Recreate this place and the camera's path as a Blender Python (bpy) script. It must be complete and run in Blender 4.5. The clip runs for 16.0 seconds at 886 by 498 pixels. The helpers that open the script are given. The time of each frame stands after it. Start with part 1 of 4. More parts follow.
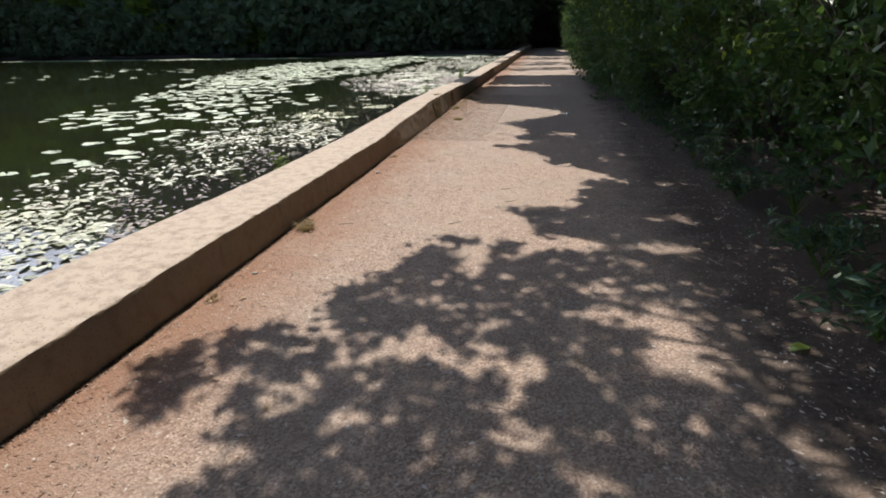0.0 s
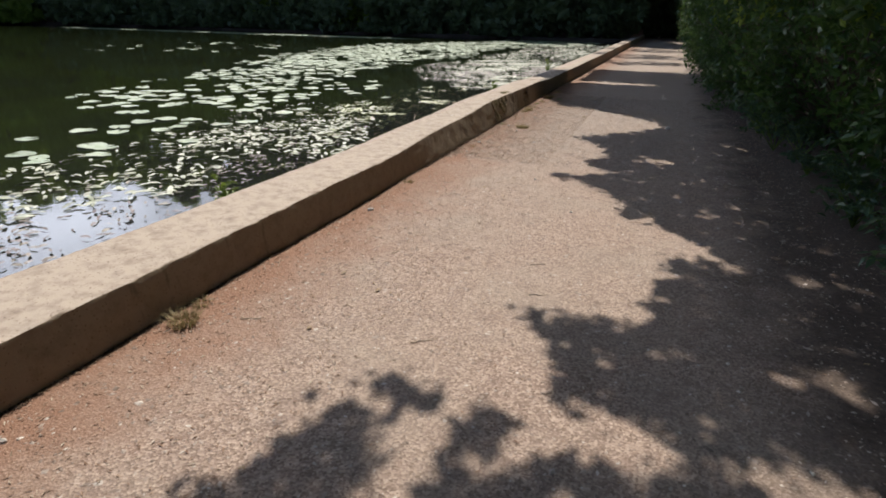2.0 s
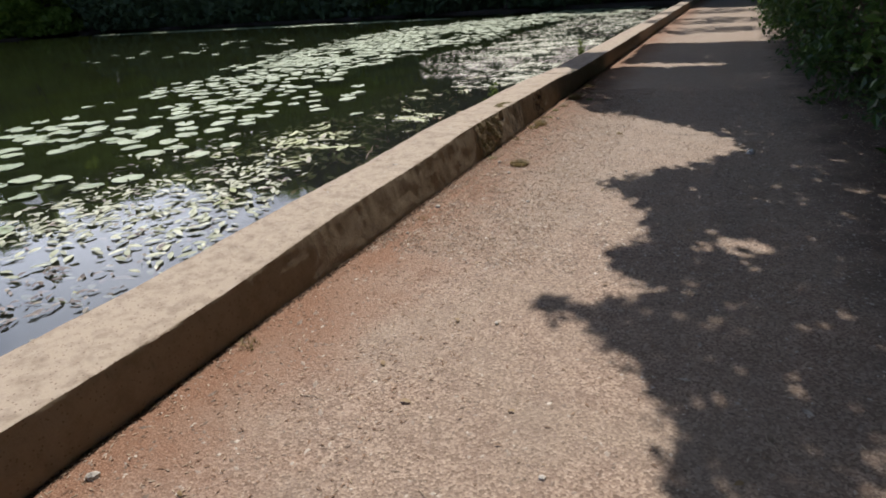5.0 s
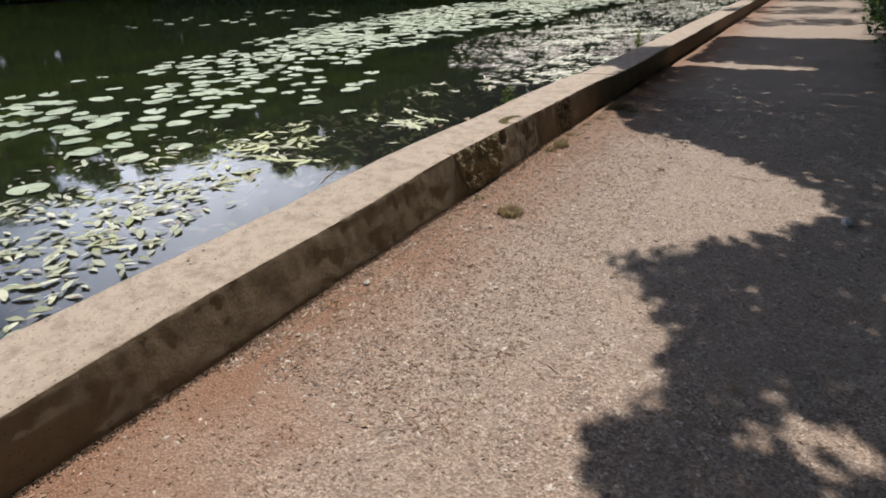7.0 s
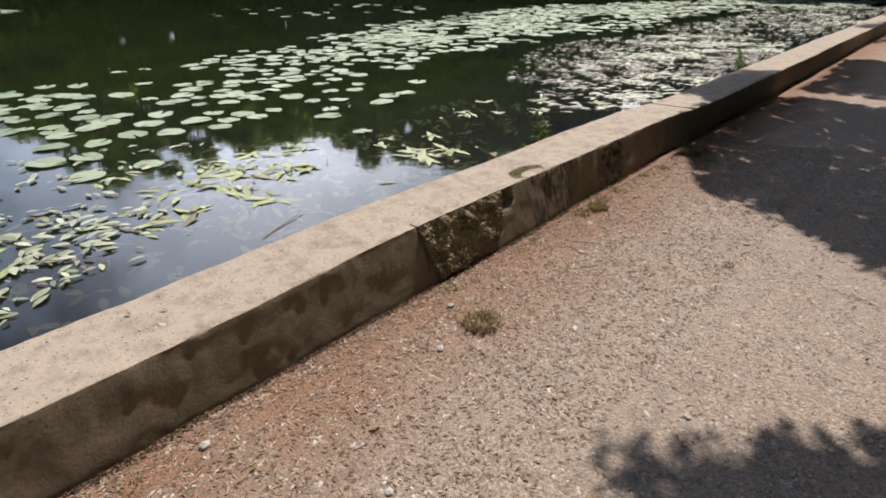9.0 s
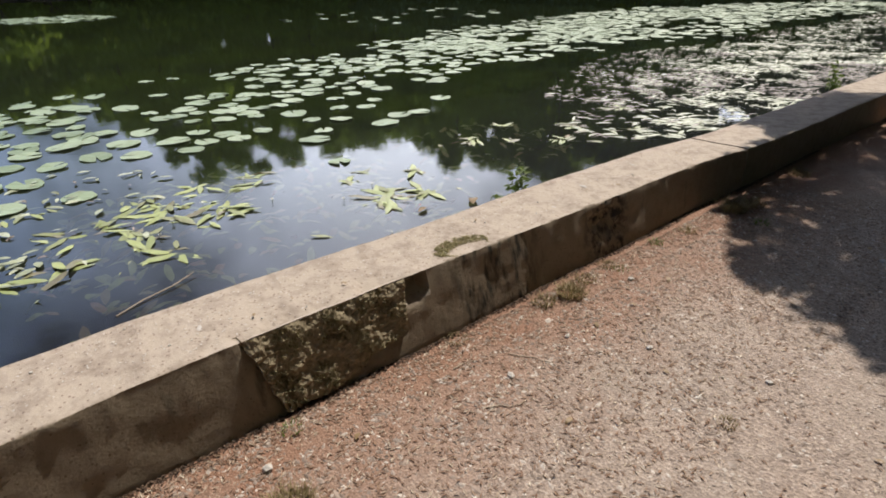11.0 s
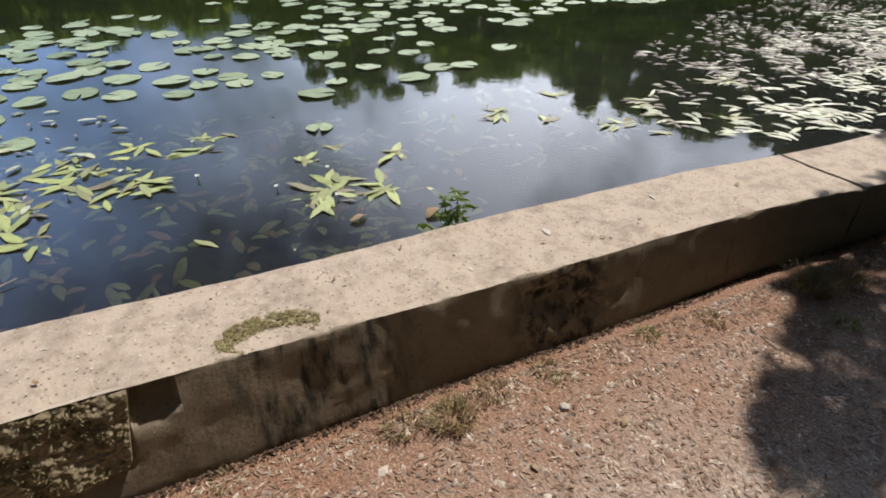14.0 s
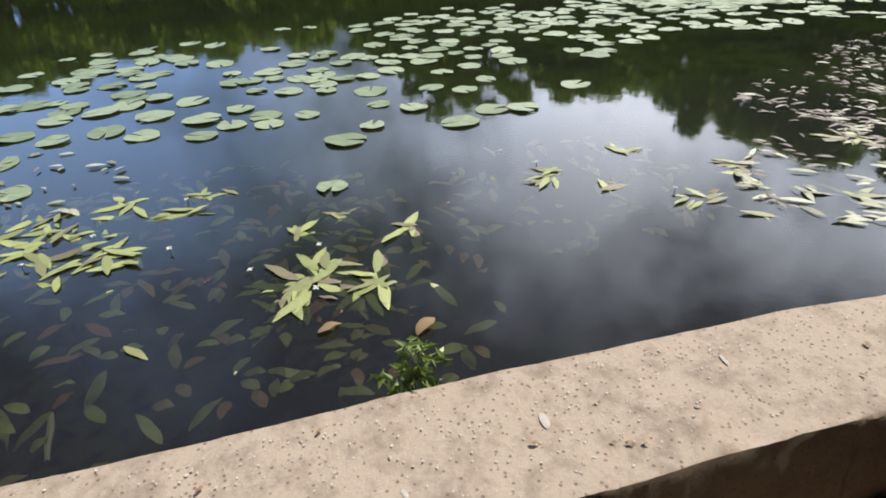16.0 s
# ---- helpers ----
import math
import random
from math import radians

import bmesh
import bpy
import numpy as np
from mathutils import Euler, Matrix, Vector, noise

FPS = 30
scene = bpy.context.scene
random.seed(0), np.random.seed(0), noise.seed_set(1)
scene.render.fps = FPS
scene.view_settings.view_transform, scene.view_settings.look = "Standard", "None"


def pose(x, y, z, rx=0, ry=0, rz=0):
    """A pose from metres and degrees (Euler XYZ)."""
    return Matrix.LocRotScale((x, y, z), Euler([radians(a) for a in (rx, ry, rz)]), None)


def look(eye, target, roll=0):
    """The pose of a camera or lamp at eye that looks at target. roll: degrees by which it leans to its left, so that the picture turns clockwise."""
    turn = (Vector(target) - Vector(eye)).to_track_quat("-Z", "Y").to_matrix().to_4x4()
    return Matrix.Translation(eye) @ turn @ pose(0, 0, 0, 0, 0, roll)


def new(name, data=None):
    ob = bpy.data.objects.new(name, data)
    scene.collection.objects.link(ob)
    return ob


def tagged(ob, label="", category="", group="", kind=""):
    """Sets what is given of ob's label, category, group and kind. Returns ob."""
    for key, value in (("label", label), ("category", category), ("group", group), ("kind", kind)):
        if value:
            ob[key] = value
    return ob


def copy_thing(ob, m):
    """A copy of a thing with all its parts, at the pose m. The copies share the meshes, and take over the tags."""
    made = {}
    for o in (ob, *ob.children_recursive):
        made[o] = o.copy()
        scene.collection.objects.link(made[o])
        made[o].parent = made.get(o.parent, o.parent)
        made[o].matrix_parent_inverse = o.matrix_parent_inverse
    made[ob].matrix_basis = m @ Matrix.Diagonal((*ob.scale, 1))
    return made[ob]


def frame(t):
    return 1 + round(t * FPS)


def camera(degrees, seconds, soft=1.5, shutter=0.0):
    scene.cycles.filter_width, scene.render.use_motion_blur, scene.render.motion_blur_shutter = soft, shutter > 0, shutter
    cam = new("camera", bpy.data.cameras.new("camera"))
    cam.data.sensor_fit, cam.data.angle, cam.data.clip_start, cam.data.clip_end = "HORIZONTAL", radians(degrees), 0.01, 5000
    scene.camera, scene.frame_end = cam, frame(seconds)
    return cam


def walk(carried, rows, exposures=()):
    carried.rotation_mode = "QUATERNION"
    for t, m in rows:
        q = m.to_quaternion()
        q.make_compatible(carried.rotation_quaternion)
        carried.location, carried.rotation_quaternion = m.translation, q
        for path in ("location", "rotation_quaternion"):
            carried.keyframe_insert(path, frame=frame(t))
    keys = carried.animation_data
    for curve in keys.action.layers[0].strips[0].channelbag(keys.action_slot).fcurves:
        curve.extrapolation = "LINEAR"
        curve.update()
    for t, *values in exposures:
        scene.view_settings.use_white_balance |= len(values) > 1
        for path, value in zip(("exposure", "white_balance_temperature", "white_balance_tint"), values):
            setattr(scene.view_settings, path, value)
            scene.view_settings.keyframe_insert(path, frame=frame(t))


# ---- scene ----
cam = camera(75.2, 16.0, soft=1.8)
METRES, EYE, TILT, LEAN, TURN = 12.9, 1.5, 0.0, 0.0, 10.8
ROWS = [
    (0.0, 0.0, 0.0, 0.0, -0.41, -20.59, 1.09),
    (0.5, 0.0154, 0.0446, -0.0021, 1.58, -19.56, 1.31),
    (1.0, 0.0268, 0.0885, -0.0011, 4.03, -22.01, 2.22),
    (1.5, 0.0347, 0.1294, 0.0011, 4.27, -22.92, 1.77),
    (2.0, 0.0468, 0.17, -0.0008, 9.87, -22.04, -1.03),
    (2.5, 0.0554, 0.2111, -0.0015, 8.29, -23.29, 0.17),
    (3.0, 0.0617, 0.255, 0.0005, 5.9, -24.04, 1.65),
    (3.5, 0.0698, 0.297, 0.002, 9.5, -23.61, 0.39),
    (4.0, 0.0703, 0.3347, 0.0029, 10.9, -23.69, 1.99),
    (4.5, 0.0738, 0.3729, 0.0059, 12.55, -23.99, 3.21),
    (7.0, 0.0976, 0.5482, 0.0048, 20.87, -26.05, 1.81),
    (7.5, 0.096, 0.5794, 0.0064, 22.35, -25.26, 1.6),
    (8.0, 0.1018, 0.6132, 0.0068, 28.98, -25.51, 1.47),
    (10.5, 0.1143, 0.7513, 0.0029, 37.25, -25.57, 0.66),
    (11.0, 0.1183, 0.7796, 0.0028, 39.67, -25.85, 1.08),
    (11.5, 0.1193, 0.8076, 0.0034, 38.39, -25.41, 2.29),
    (12.0, 0.1137, 0.8318, 0.0024, 37.73, -26.76, 1.48),
    (12.5, 0.1159, 0.8536, 0.0013, 45.32, -26.42, -0.62),
    (13.0, 0.1215, 0.8714, 0.0012, 51.01, -30.16, 0.49),
    (13.5, 0.1183, 0.8871, -0.0005, 51.7, -31.7, 0.9),
    (14.0, 0.1093, 0.9055, 0.0, 54.31, -32.23, 0.3),
    (14.5, 0.1029, 0.9204, -0.001, 58.35, -31.98, 1.31),
    (15.0, 0.0961, 0.9413, -0.0013, 64.62, -31.77, -0.13),
    (15.5, 0.085, 0.9546, -0.001, 64.9, -31.6, 0.55),
    (16.0, 0.0688, 0.9688, -0.0005, 63.64, -30.74, 1.86),
]

# the picture starts a little brighter, in the shade of the trees
EXPOSURES = ((0.0, 0.26), (1.5, 0.14), (3.5, -0.14), (8.0, 0.0), (16.0, 0.08))
EDGES = [
    (6.8, look((-0.069, 7.072, 1.484), (-1.027, 8.604, 0.626), -2.1)),
    (8.2, look((-0.221, 8.147, 1.554), (-1.382, 9.527, 0.688), -1.3)),
    (10.3, look((-0.324, 9.668, 1.558), (-1.635, 10.893, 0.675), 0.5)),
]
PATH = [(t, pose(0, 0, EYE, TILT, LEAN, TURN) @ pose(METRES * x, METRES * y, METRES * z, 90 + pitch, roll, yaw)) for t, x, y, z, yaw, pitch, roll in ROWS]
walk(cam, sorted(PATH + EDGES, key=lambda r: r[0]), EXPOSURES)

# ---------- light ----------
SUN_EL, SUN_AZ = radians(58), radians(20)          # azimuth: from ahead, towards the water
TO_SUN = Vector((-math.sin(SUN_AZ) * math.cos(SUN_EL), math.cos(SUN_AZ) * math.cos(SUN_EL), math.sin(SUN_EL)))
world = bpy.data.worlds.new("summer_sky")
scene.world = world
world.use_nodes = True
wn, wl = world.node_tree.nodes, world.node_tree.links
sky = wn.new("ShaderNodeTexSky")
sky.ozone_density, sky.dust_density = 1.5, 1.2
sky.sky_type, sky.sun_disc, sky.sun_elevation, sky.sun_rotation = "NISHITA", False, SUN_EL, -SUN_AZ
wn["Background"].inputs["Strength"].default_value = 0.045
# broken white clouds drifting over the blue
tc = wn.new("ShaderNodeTexCoord")
cn = wn.new("ShaderNodeTexNoise")
cn.inputs["Scale"].default_value, cn.inputs["Detail"].default_value, cn.inputs["Roughness"].default_value = 2.6, 8.0, 0.56
cr = wn.new("ShaderNodeValToRGB")
cr.color_ramp.elements[0].position, cr.color_ramp.elements[1].position = 0.46, 0.67
cm = wn.new("ShaderNodeMixRGB")
lit = wn.new("ShaderNodeMixRGB")
lit.inputs[1].default_value, lit.inputs[2].default_value = (7.5, 11.5, 21.0, 1), (37.0, 39.0, 45.0, 1)
turn = wn.new("ShaderNodeMapping")
turn.inputs["Rotation"].default_value = (0, 0, radians(78))
wl.new(tc.outputs["Generated"], turn.inputs[0])
wl.new(turn.outputs[0], cn.inputs["Vector"])
sp = wn.new("ShaderNodeSeparateXYZ")
wl.new(tc.outputs["Generated"], sp.inputs[0])
sunward = wn.new("ShaderNodeMapRange")
sunward.inputs[1].default_value, sunward.inputs[2].default_value = -0.1, 0.5
wl.new(sp.outputs[1], sunward.inputs[0])
# the clouds stand brightest low over the trees and thin out overhead
low = wn.new("ShaderNodeMapRange")
low.inputs[1].default_value, low.inputs[2].default_value, low.inputs[3].default_value, low.inputs[4].default_value = 0.30, 0.72, 2.0, 0.6
wl.new(sp.outputs[2], low.inputs[0])
glow = wn.new("ShaderNodeVectorMath")
glow.operation = "SCALE"
wl.new(lit.outputs[0], glow.inputs[0])
wl.new(low.outputs[0], glow.inputs["Scale"])
wl.new(glow.outputs[0], cm.inputs[2])
wl.new(sunward.outputs[0], lit.inputs[0])
bank = wn.new("ShaderNodeMapRange")
bank.inputs[1].default_value, bank.inputs[2].default_value, bank.inputs[3].default_value, bank.inputs[4].default_value = 0.72, 0.36, -0.15, 0.10
wl.new(sp.outputs[2], bank.inputs[0])
cover = wn.new("ShaderNodeMath")
cover.operation = "ADD"
wl.new(cn.outputs["Fac"], cover.inputs[0])
wl.new(bank.outputs[0], cover.inputs[1])
wl.new(cover.outputs[0], cr.inputs[0])
wl.new(cr.outputs[0], cm.inputs[0])
wl.new(sky.outputs[0], cm.inputs[1])
wl.new(cm.outputs[0], wn["Background"].inputs["Color"])
sun_data = bpy.data.lights.new("sun", "SUN")
sun_data.energy, sun_data.angle, sun_data.color = 5.0, radians(0.53), (1.0, 0.955, 0.895)
sun = new("sun", sun_data)
sun.matrix_world = look(TO_SUN * 60, (0, 0, 0))


# ---------- materials ----------
def material(name):
    m = bpy.data.materials.new(name)
    m.use_nodes = True
    return m, m.node_tree.nodes, m.node_tree.links, m.node_tree.nodes["Principled BSDF"]


def coords(n):
    return n.new("ShaderNodeTexCoord").outputs["Object"]


def noise_fac(n, l, vec, scale, detail=4.0, rough=0.55):
    t = n.new("ShaderNodeTexNoise")
    t.inputs["Scale"].default_value, t.inputs["Detail"].default_value, t.inputs["Roughness"].default_value = scale, detail, rough
    l.new(vec, t.inputs["Vector"])
    return t.outputs["Fac"]


def ramp(n, l, fac, *stops):
    r = n.new("ShaderNodeValToRGB")
    e = r.color_ramp.elements
    e[0].position, e[0].color = stops[0][0], (*stops[0][1], 1)
    e[1].position, e[1].color = stops[-1][0], (*stops[-1][1], 1)
    for p, c in stops[1:-1]:
        x = e.new(p)
        x.color = (*c, 1)
    l.new(fac, r.inputs[0])
    return r.outputs[0]


def mixed(n, l, fac, a, b, how="MIX"):
    m = n.new("ShaderNodeMixRGB")
    m.blend_type = how
    for i, v in ((0, fac), (1, a), (2, b)):
        if isinstance(v, (int, float)):
            m.inputs[i].default_value = v
        elif isinstance(v, tuple):
            m.inputs[i].default_value = (*v, 1)
        else:
            l.new(v, m.inputs[i])
    return m.outputs[0]


def bumped(n, l, b, height, strength, distance):
    k = n.new("ShaderNodeBump")
    k.inputs["Strength"].default_value, k.inputs["Distance"].default_value = strength, distance
    l.new(height, k.inputs["Height"])
    l.new(k.outputs[0], b.inputs["Normal"])


G = ((0, 0, 0), (1, 1, 1))


def grey(n, l, fac, lo, hi):
    return ramp(n, l, fac, (lo, G[0]), (hi, G[1]))


def ground_material():
    m, n, l, b = material("gravel_and_soil")
    v = coords(n)
    fine = noise_fac(n, l, v, 90, 5, 0.7)
    vor = n.new("ShaderNodeTexVoronoi")
    vor.inputs["Scale"].default_value = 95
    l.new(v, vor.inputs["Vector"])
    grit = ramp(n, l, vor.outputs["Color"], (0.12, (0.17, 0.113, 0.081)), (0.5, (0.315, 0.222, 0.166)), (0.9, (0.51, 0.388, 0.30)))
    base = mixed(n, l, grey(n, l, fine, 0.48, 0.8), grit, (0.345, 0.246, 0.185))
    patch = noise_fac(n, l, v, 1.3, 5, 0.6)
    grey_c = mixed(n, l, 0.5, base, (0.33, 0.265, 0.205))
    base = mixed(n, l, grey(n, l, patch, 0.40, 0.68), base, grey_c)
    mott = noise_fac(n, l, v, 7, 5, 0.7)
    base = mixed(n, l, grey(n, l, mott, 0.48, 0.75), base, mixed(n, l, 0.6, base, (0.20, 0.135, 0.105)))
    sep = n.new("ShaderNodeSeparateXYZ")
    l.new(v, sep.inputs[0])
    # the gravel turns greyer further along the path
    on = n.new("ShaderNodeMapRange")
    on.inputs[1].default_value, on.inputs[2].default_value, on.inputs[4].default_value = 8.0, 11.5, 0.55
    l.new(sep.outputs[1], on.inputs[0])
    base = mixed(n, l, on.outputs[0], base, mixed(n, l, 0.55, base, (0.335, 0.285, 0.235)))
    # reddish needle litter along the kerb
    wob = n.new("ShaderNodeMath")
    wob.operation = "MULTIPLY_ADD"
    wob.inputs[1].default_value = 1.1
    l.new(noise_fac(n, l, v, 2.2, 5, 0.65), wob.inputs[0])
    l.new(sep.outputs[0], wob.inputs[2])

    def band(a, c):
        k = n.new("ShaderNodeMapRange")
        k.inputs[1].default_value, k.inputs[2].default_value = a, c
        l.new(wob.outputs[0], k.inputs[0])
        return k.outputs[0]
    litter = ramp(n, l, noise_fac(n, l, v, 140, 4, 0.7), (0.3, (0.12, 0.055, 0.032)), (0.52, (0.27, 0.14, 0.085)), (0.75, (0.46, 0.34, 0.25)))
    base = mixed(n, l, band(-0.75, -1.45), base, litter)
    # bare soil, set darker and wider on the path's right to deepen the shade
    soil = ramp(n, l, noise_fac(n, l, v, 30, 6, 0.7), (0.3, (0.04, 0.028, 0.02)), (0.6, (0.095, 0.064, 0.045)), (0.8, (0.20, 0.145, 0.10)))
    base = mixed(n, l, band(1.15, 1.8), base, soil)
    bank = n.new("ShaderNodeMapRange")
    bank.inputs[1].default_value, bank.inputs[2].default_value = -2.75, -2.95
    l.new(sep.outputs[0], bank.inputs[0])
    base = mixed(n, l, bank.outputs[0], base, soil)
    # silt on the pond's bed
    deep = n.new("ShaderNodeMapRange")
    deep.inputs[1].default_value, deep.inputs[2].default_value = -0.1, -0.4
    l.new(sep.outputs[2], deep.inputs[0])
    silt = ramp(n, l, noise_fac(n, l, v, 1.7, 6, 0.6), (0.35, (0.012, 0.014, 0.008)), (0.7, (0.045, 0.058, 0.014)))
    base = mixed(n, l, deep.outputs[0], base, silt)
    l.new(base, b.inputs["Base Color"])
    b.inputs["Roughness"].default_value = 0.9
    h = mixed(n, l, 0.5, fine, vor.outputs["Distance"])
    bumped(n, l, b, h, 0.9, 0.009)
    return m


def concrete_material():
    m, n, l, b = material("weathered_concrete")
    v = coords(n)
    big = noise_fac(n, l, v, 3.0, 6, 0.65)
    small = noise_fac(n, l, v, 55, 6, 0.75)
    base = ramp(n, l, big, (0.3, (0.142, 0.094, 0.067)), (0.5, (0.212, 0.149, 0.110)), (0.75, (0.262, 0.188, 0.143)))
    base = mixed(n, l, grey(n, l, small, 0.42, 0.8), base, (0.30, 0.22, 0.165))
    vor = n.new("ShaderNodeTexVoronoi")
    vor.inputs["Scale"].default_value = 42
    l.new(v, vor.inputs["Vector"])
    base = mixed(n, l, grey(n, l, vor.outputs["Distance"], 0.19, 0.09), base, (0.44, 0.355, 0.275))
    # damp algae streaks, strongest on the upright face
    sc = n.new("ShaderNodeMapping")
    sc.inputs["Scale"].default_value = (1, 3.2, 0.9)
    l.new(v, sc.inputs[0])
    streak = grey(n, l, noise_fac(n, l, sc.outputs[0], 3.2, 6, 0.62), 0.62, 0.80)
    geo = n.new("ShaderNodeNewGeometry")
    sep = n.new("ShaderNodeSeparateXYZ")
    l.new(geo.outputs["Normal"], sep.inputs[0])
    side = n.new("ShaderNodeMapRange")
    side.inputs[1].default_value, side.inputs[2].default_value = 0.85, 0.45
    l.new(sep.outputs[2], side.inputs[0])
    blotch = noise_fac(n, l, v, 11, 6, 0.7)
    base = mixed(n, l, grey(n, l, blotch, 0.46, 0.85), base, (0.15, 0.102, 0.073))
    upright = mixed(n, l, 0.66, base, (0.18, 0.138, 0.075))
    stained = mixed(n, l, streak, upright, (0.055, 0.048, 0.028))
    posn = n.new("ShaderNodeSeparateXYZ")
    l.new(v, posn.inputs[0])

    def window(mid, half):
        d = n.new("ShaderNodeMath")
        d.operation = "SUBTRACT"
        l.new(posn.outputs[1], d.inputs[0])
        d.inputs[1].default_value = mid
        e = n.new("ShaderNodeMath")
        e.operation = "ABSOLUTE"
        l.new(d.outputs[0], e.inputs[0])
        k = n.new("ShaderNodeMapRange")
        k.inputs[1].default_value, k.inputs[2].default_value = half, half * 0.5
        l.new(e.outputs[0], k.inputs[0])
        return k.outputs[0]
    run = grey(n, l, noise_fac(n, l, sc.outputs[0], 6.5, 5, 0.6), 0.46, 0.62)
    stained = mixed(n, l, mixed(n, l, window(11.95, 0.36), G[0], run), stained, (0.04, 0.035, 0.022))
    spots = grey(n, l, noise_fac(n, l, v, 19, 4, 0.6), 0.46, 0.6)
    stained = mixed(n, l, mixed(n, l, window(12.86, 0.24), G[0], spots), stained, (0.03, 0.026, 0.02))
    base = mixed(n, l, side.outputs[0], base, stained)
    l.new(base, b.inputs["Base Color"])
    b.inputs["Roughness"].default_value = 0.88
    bumped(n, l, b, mixed(n, l, 0.5, small, blotch), 0.6, 0.014)
    return m


def leaf_material(name, dark, mid, light, gloss=0.45, through_light=0.3):
    m, n, l, b = material(name)
    geo = n.new("ShaderNodeNewGeometry")
    c = ramp(n, l, geo.outputs["Random Per Island"], (0.0, dark), (0.55, mid), (1.0, light))
    c = mixed(n, l, grey(n, l, noise_fac(n, l, coords(n), 14, 3), 0.3, 0.75), c, tuple(0.62 * x for x in mid))
    l.new(c, b.inputs["Base Color"])
    b.inputs["Roughness"].default_value = gloss
    tr = n.new("ShaderNodeBsdfTranslucent")
    l.new(mixed(n, l, 0.5, c, light), tr.inputs["Color"])
    mx = n.new("ShaderNodeMixShader")
    mx.inputs[0].default_value = through_light
    l.new(b.outputs[0], mx.inputs[1])
    l.new(tr.outputs[0], mx.inputs[2])
    l.new(mx.outputs[0], n["Material Output"].inputs["Surface"])
    return m


def pad_material(name, dark, mid, light, sheen=1.0):
    m, n, l, b = material(name)
    info = n.new("ShaderNodeObjectInfo")
    geo = n.new("ShaderNodeNewGeometry")
    add = n.new("ShaderNodeMath")
    add.operation = "ADD"
    l.new(info.outputs["Random"], add.inputs[0])
    l.new(geo.outputs["Random Per Island"], add.inputs[1])
    fr = n.new("ShaderNodeMath")
    fr.operation = "FRACT"
    l.new(add.outputs[0], fr.inputs[0])
    c = ramp(n, l, fr.outputs[0], (0.0, dark), (0.5, mid), (1.0, light))
    blot = noise_fac(n, l, coords(n), 22, 5, 0.65)
    c = mixed(n, l, grey(n, l, blot, 0.52, 0.8), c, (0.16, 0.15, 0.05))
    l.new(c, b.inputs["Base Color"])
    b.inputs["Roughness"].default_value = 0.62
    b.inputs["Specular IOR Level"].default_value = sheen
    b.inputs["Coat Weight"].default_value, b.inputs["Coat Roughness"].default_value = sheen, 0.6
    bumped(n, l, b, blot, 0.35, 0.02)
    return m


def water_material():
    m, n, l, b = material("pond_water")
    n.remove(b)
    v = coords(n)
    tint = n.new("ShaderNodeBsdfTransparent")
    tint.inputs["Color"].default_value = (0.55, 0.60, 0.48, 1)
    gl = n.new("ShaderNodeBsdfGlossy")
    gl.inputs["Roughness"].default_value = 0.03
    bump = n.new("ShaderNodeBump")
    bump.inputs["Strength"].default_value, bump.inputs["Distance"].default_value = 0.07, 0.02
    l.new(mixed(n, l, 0.35, noise_fac(n, l, v, 1.7, 5), noise_fac(n, l, v, 6.3, 4)), bump.inputs["Height"])
    l.new(bump.outputs[0], gl.inputs["Normal"])
    fr = n.new("ShaderNodeFresnel")
    fr.inputs["IOR"].default_value = 1.62
    murk = n.new("ShaderNodeBsdfDiffuse")
    green = ramp(n, l, noise_fac(n, l, v, 0.5, 4), (0.35, (0.03, 0.036, 0.022)), (0.65, (0.045, 0.062, 0.018)))
    px = n.new("ShaderNodeSeparateXYZ")
    l.new(v, px.inputs[0])
    out = n.new("ShaderNodeMapRange")
    out.inputs[1].default_value, out.inputs[2].default_value = -3.2, -6.5
    l.new(px.outputs[0], out.inputs[0])
    # near the kerb the murk is tinted blue to add to the reflected sky
    l.new(mixed(n, l, out.outputs[0], (0.030, 0.029, 0.034), green), murk.inputs["Color"])
    body = n.new("ShaderNodeMixShader")
    body.inputs[0].default_value = 0.45
    l.new(tint.outputs[0], body.inputs[1])
    l.new(murk.outputs[0], body.inputs[2])
    mx = n.new("ShaderNodeMixShader")
    l.new(fr.outputs[0], mx.inputs[0])
    l.new(body.outputs[0], mx.inputs[1])
    l.new(gl.outputs[0], mx.inputs[2])
    l.new(mx.outputs[0], n["Material Output"].inputs["Surface"])
    return m


def plain_material(name, lo, hi, scale=25, rough=0.85, relief=0.006):
    m, n, l, b = material(name)
    f = noise_fac(n, l, coords(n), scale, 5, 0.65)
    info = n.new("ShaderNodeNewGeometry")
    c = mixed(n, l, grey(n, l, f, 0.3, 0.72), lo, hi)
    c = mixed(n, l, mixed(n, l, 0.35, G[0], info.outputs["Random Per Island"]), c, tuple(0.55 * x for x in lo))
    l.new(c, b.inputs["Base Color"])
    b.inputs["Roughness"].default_value = rough
    bumped(n, l, b, f, 0.5, relief)
    return m


M_GROUND = ground_material()
M_CONCRETE = concrete_material()
M_WATER = water_material()
M_SHRUB = leaf_material("shrub_leaves", (0.02, 0.05, 0.014), (0.05, 0.11, 0.024), (0.12, 0.20, 0.04), 0.4, 0.4)
M_HERB = leaf_material("herb_leaves", (0.03, 0.07, 0.035), (0.06, 0.12, 0.05), (0.13, 0.19, 0.06))
M_CANOPY = leaf_material("canopy_leaves", (0.03, 0.06, 0.015), (0.05, 0.11, 0.02), (0.09, 0.16, 0.03))
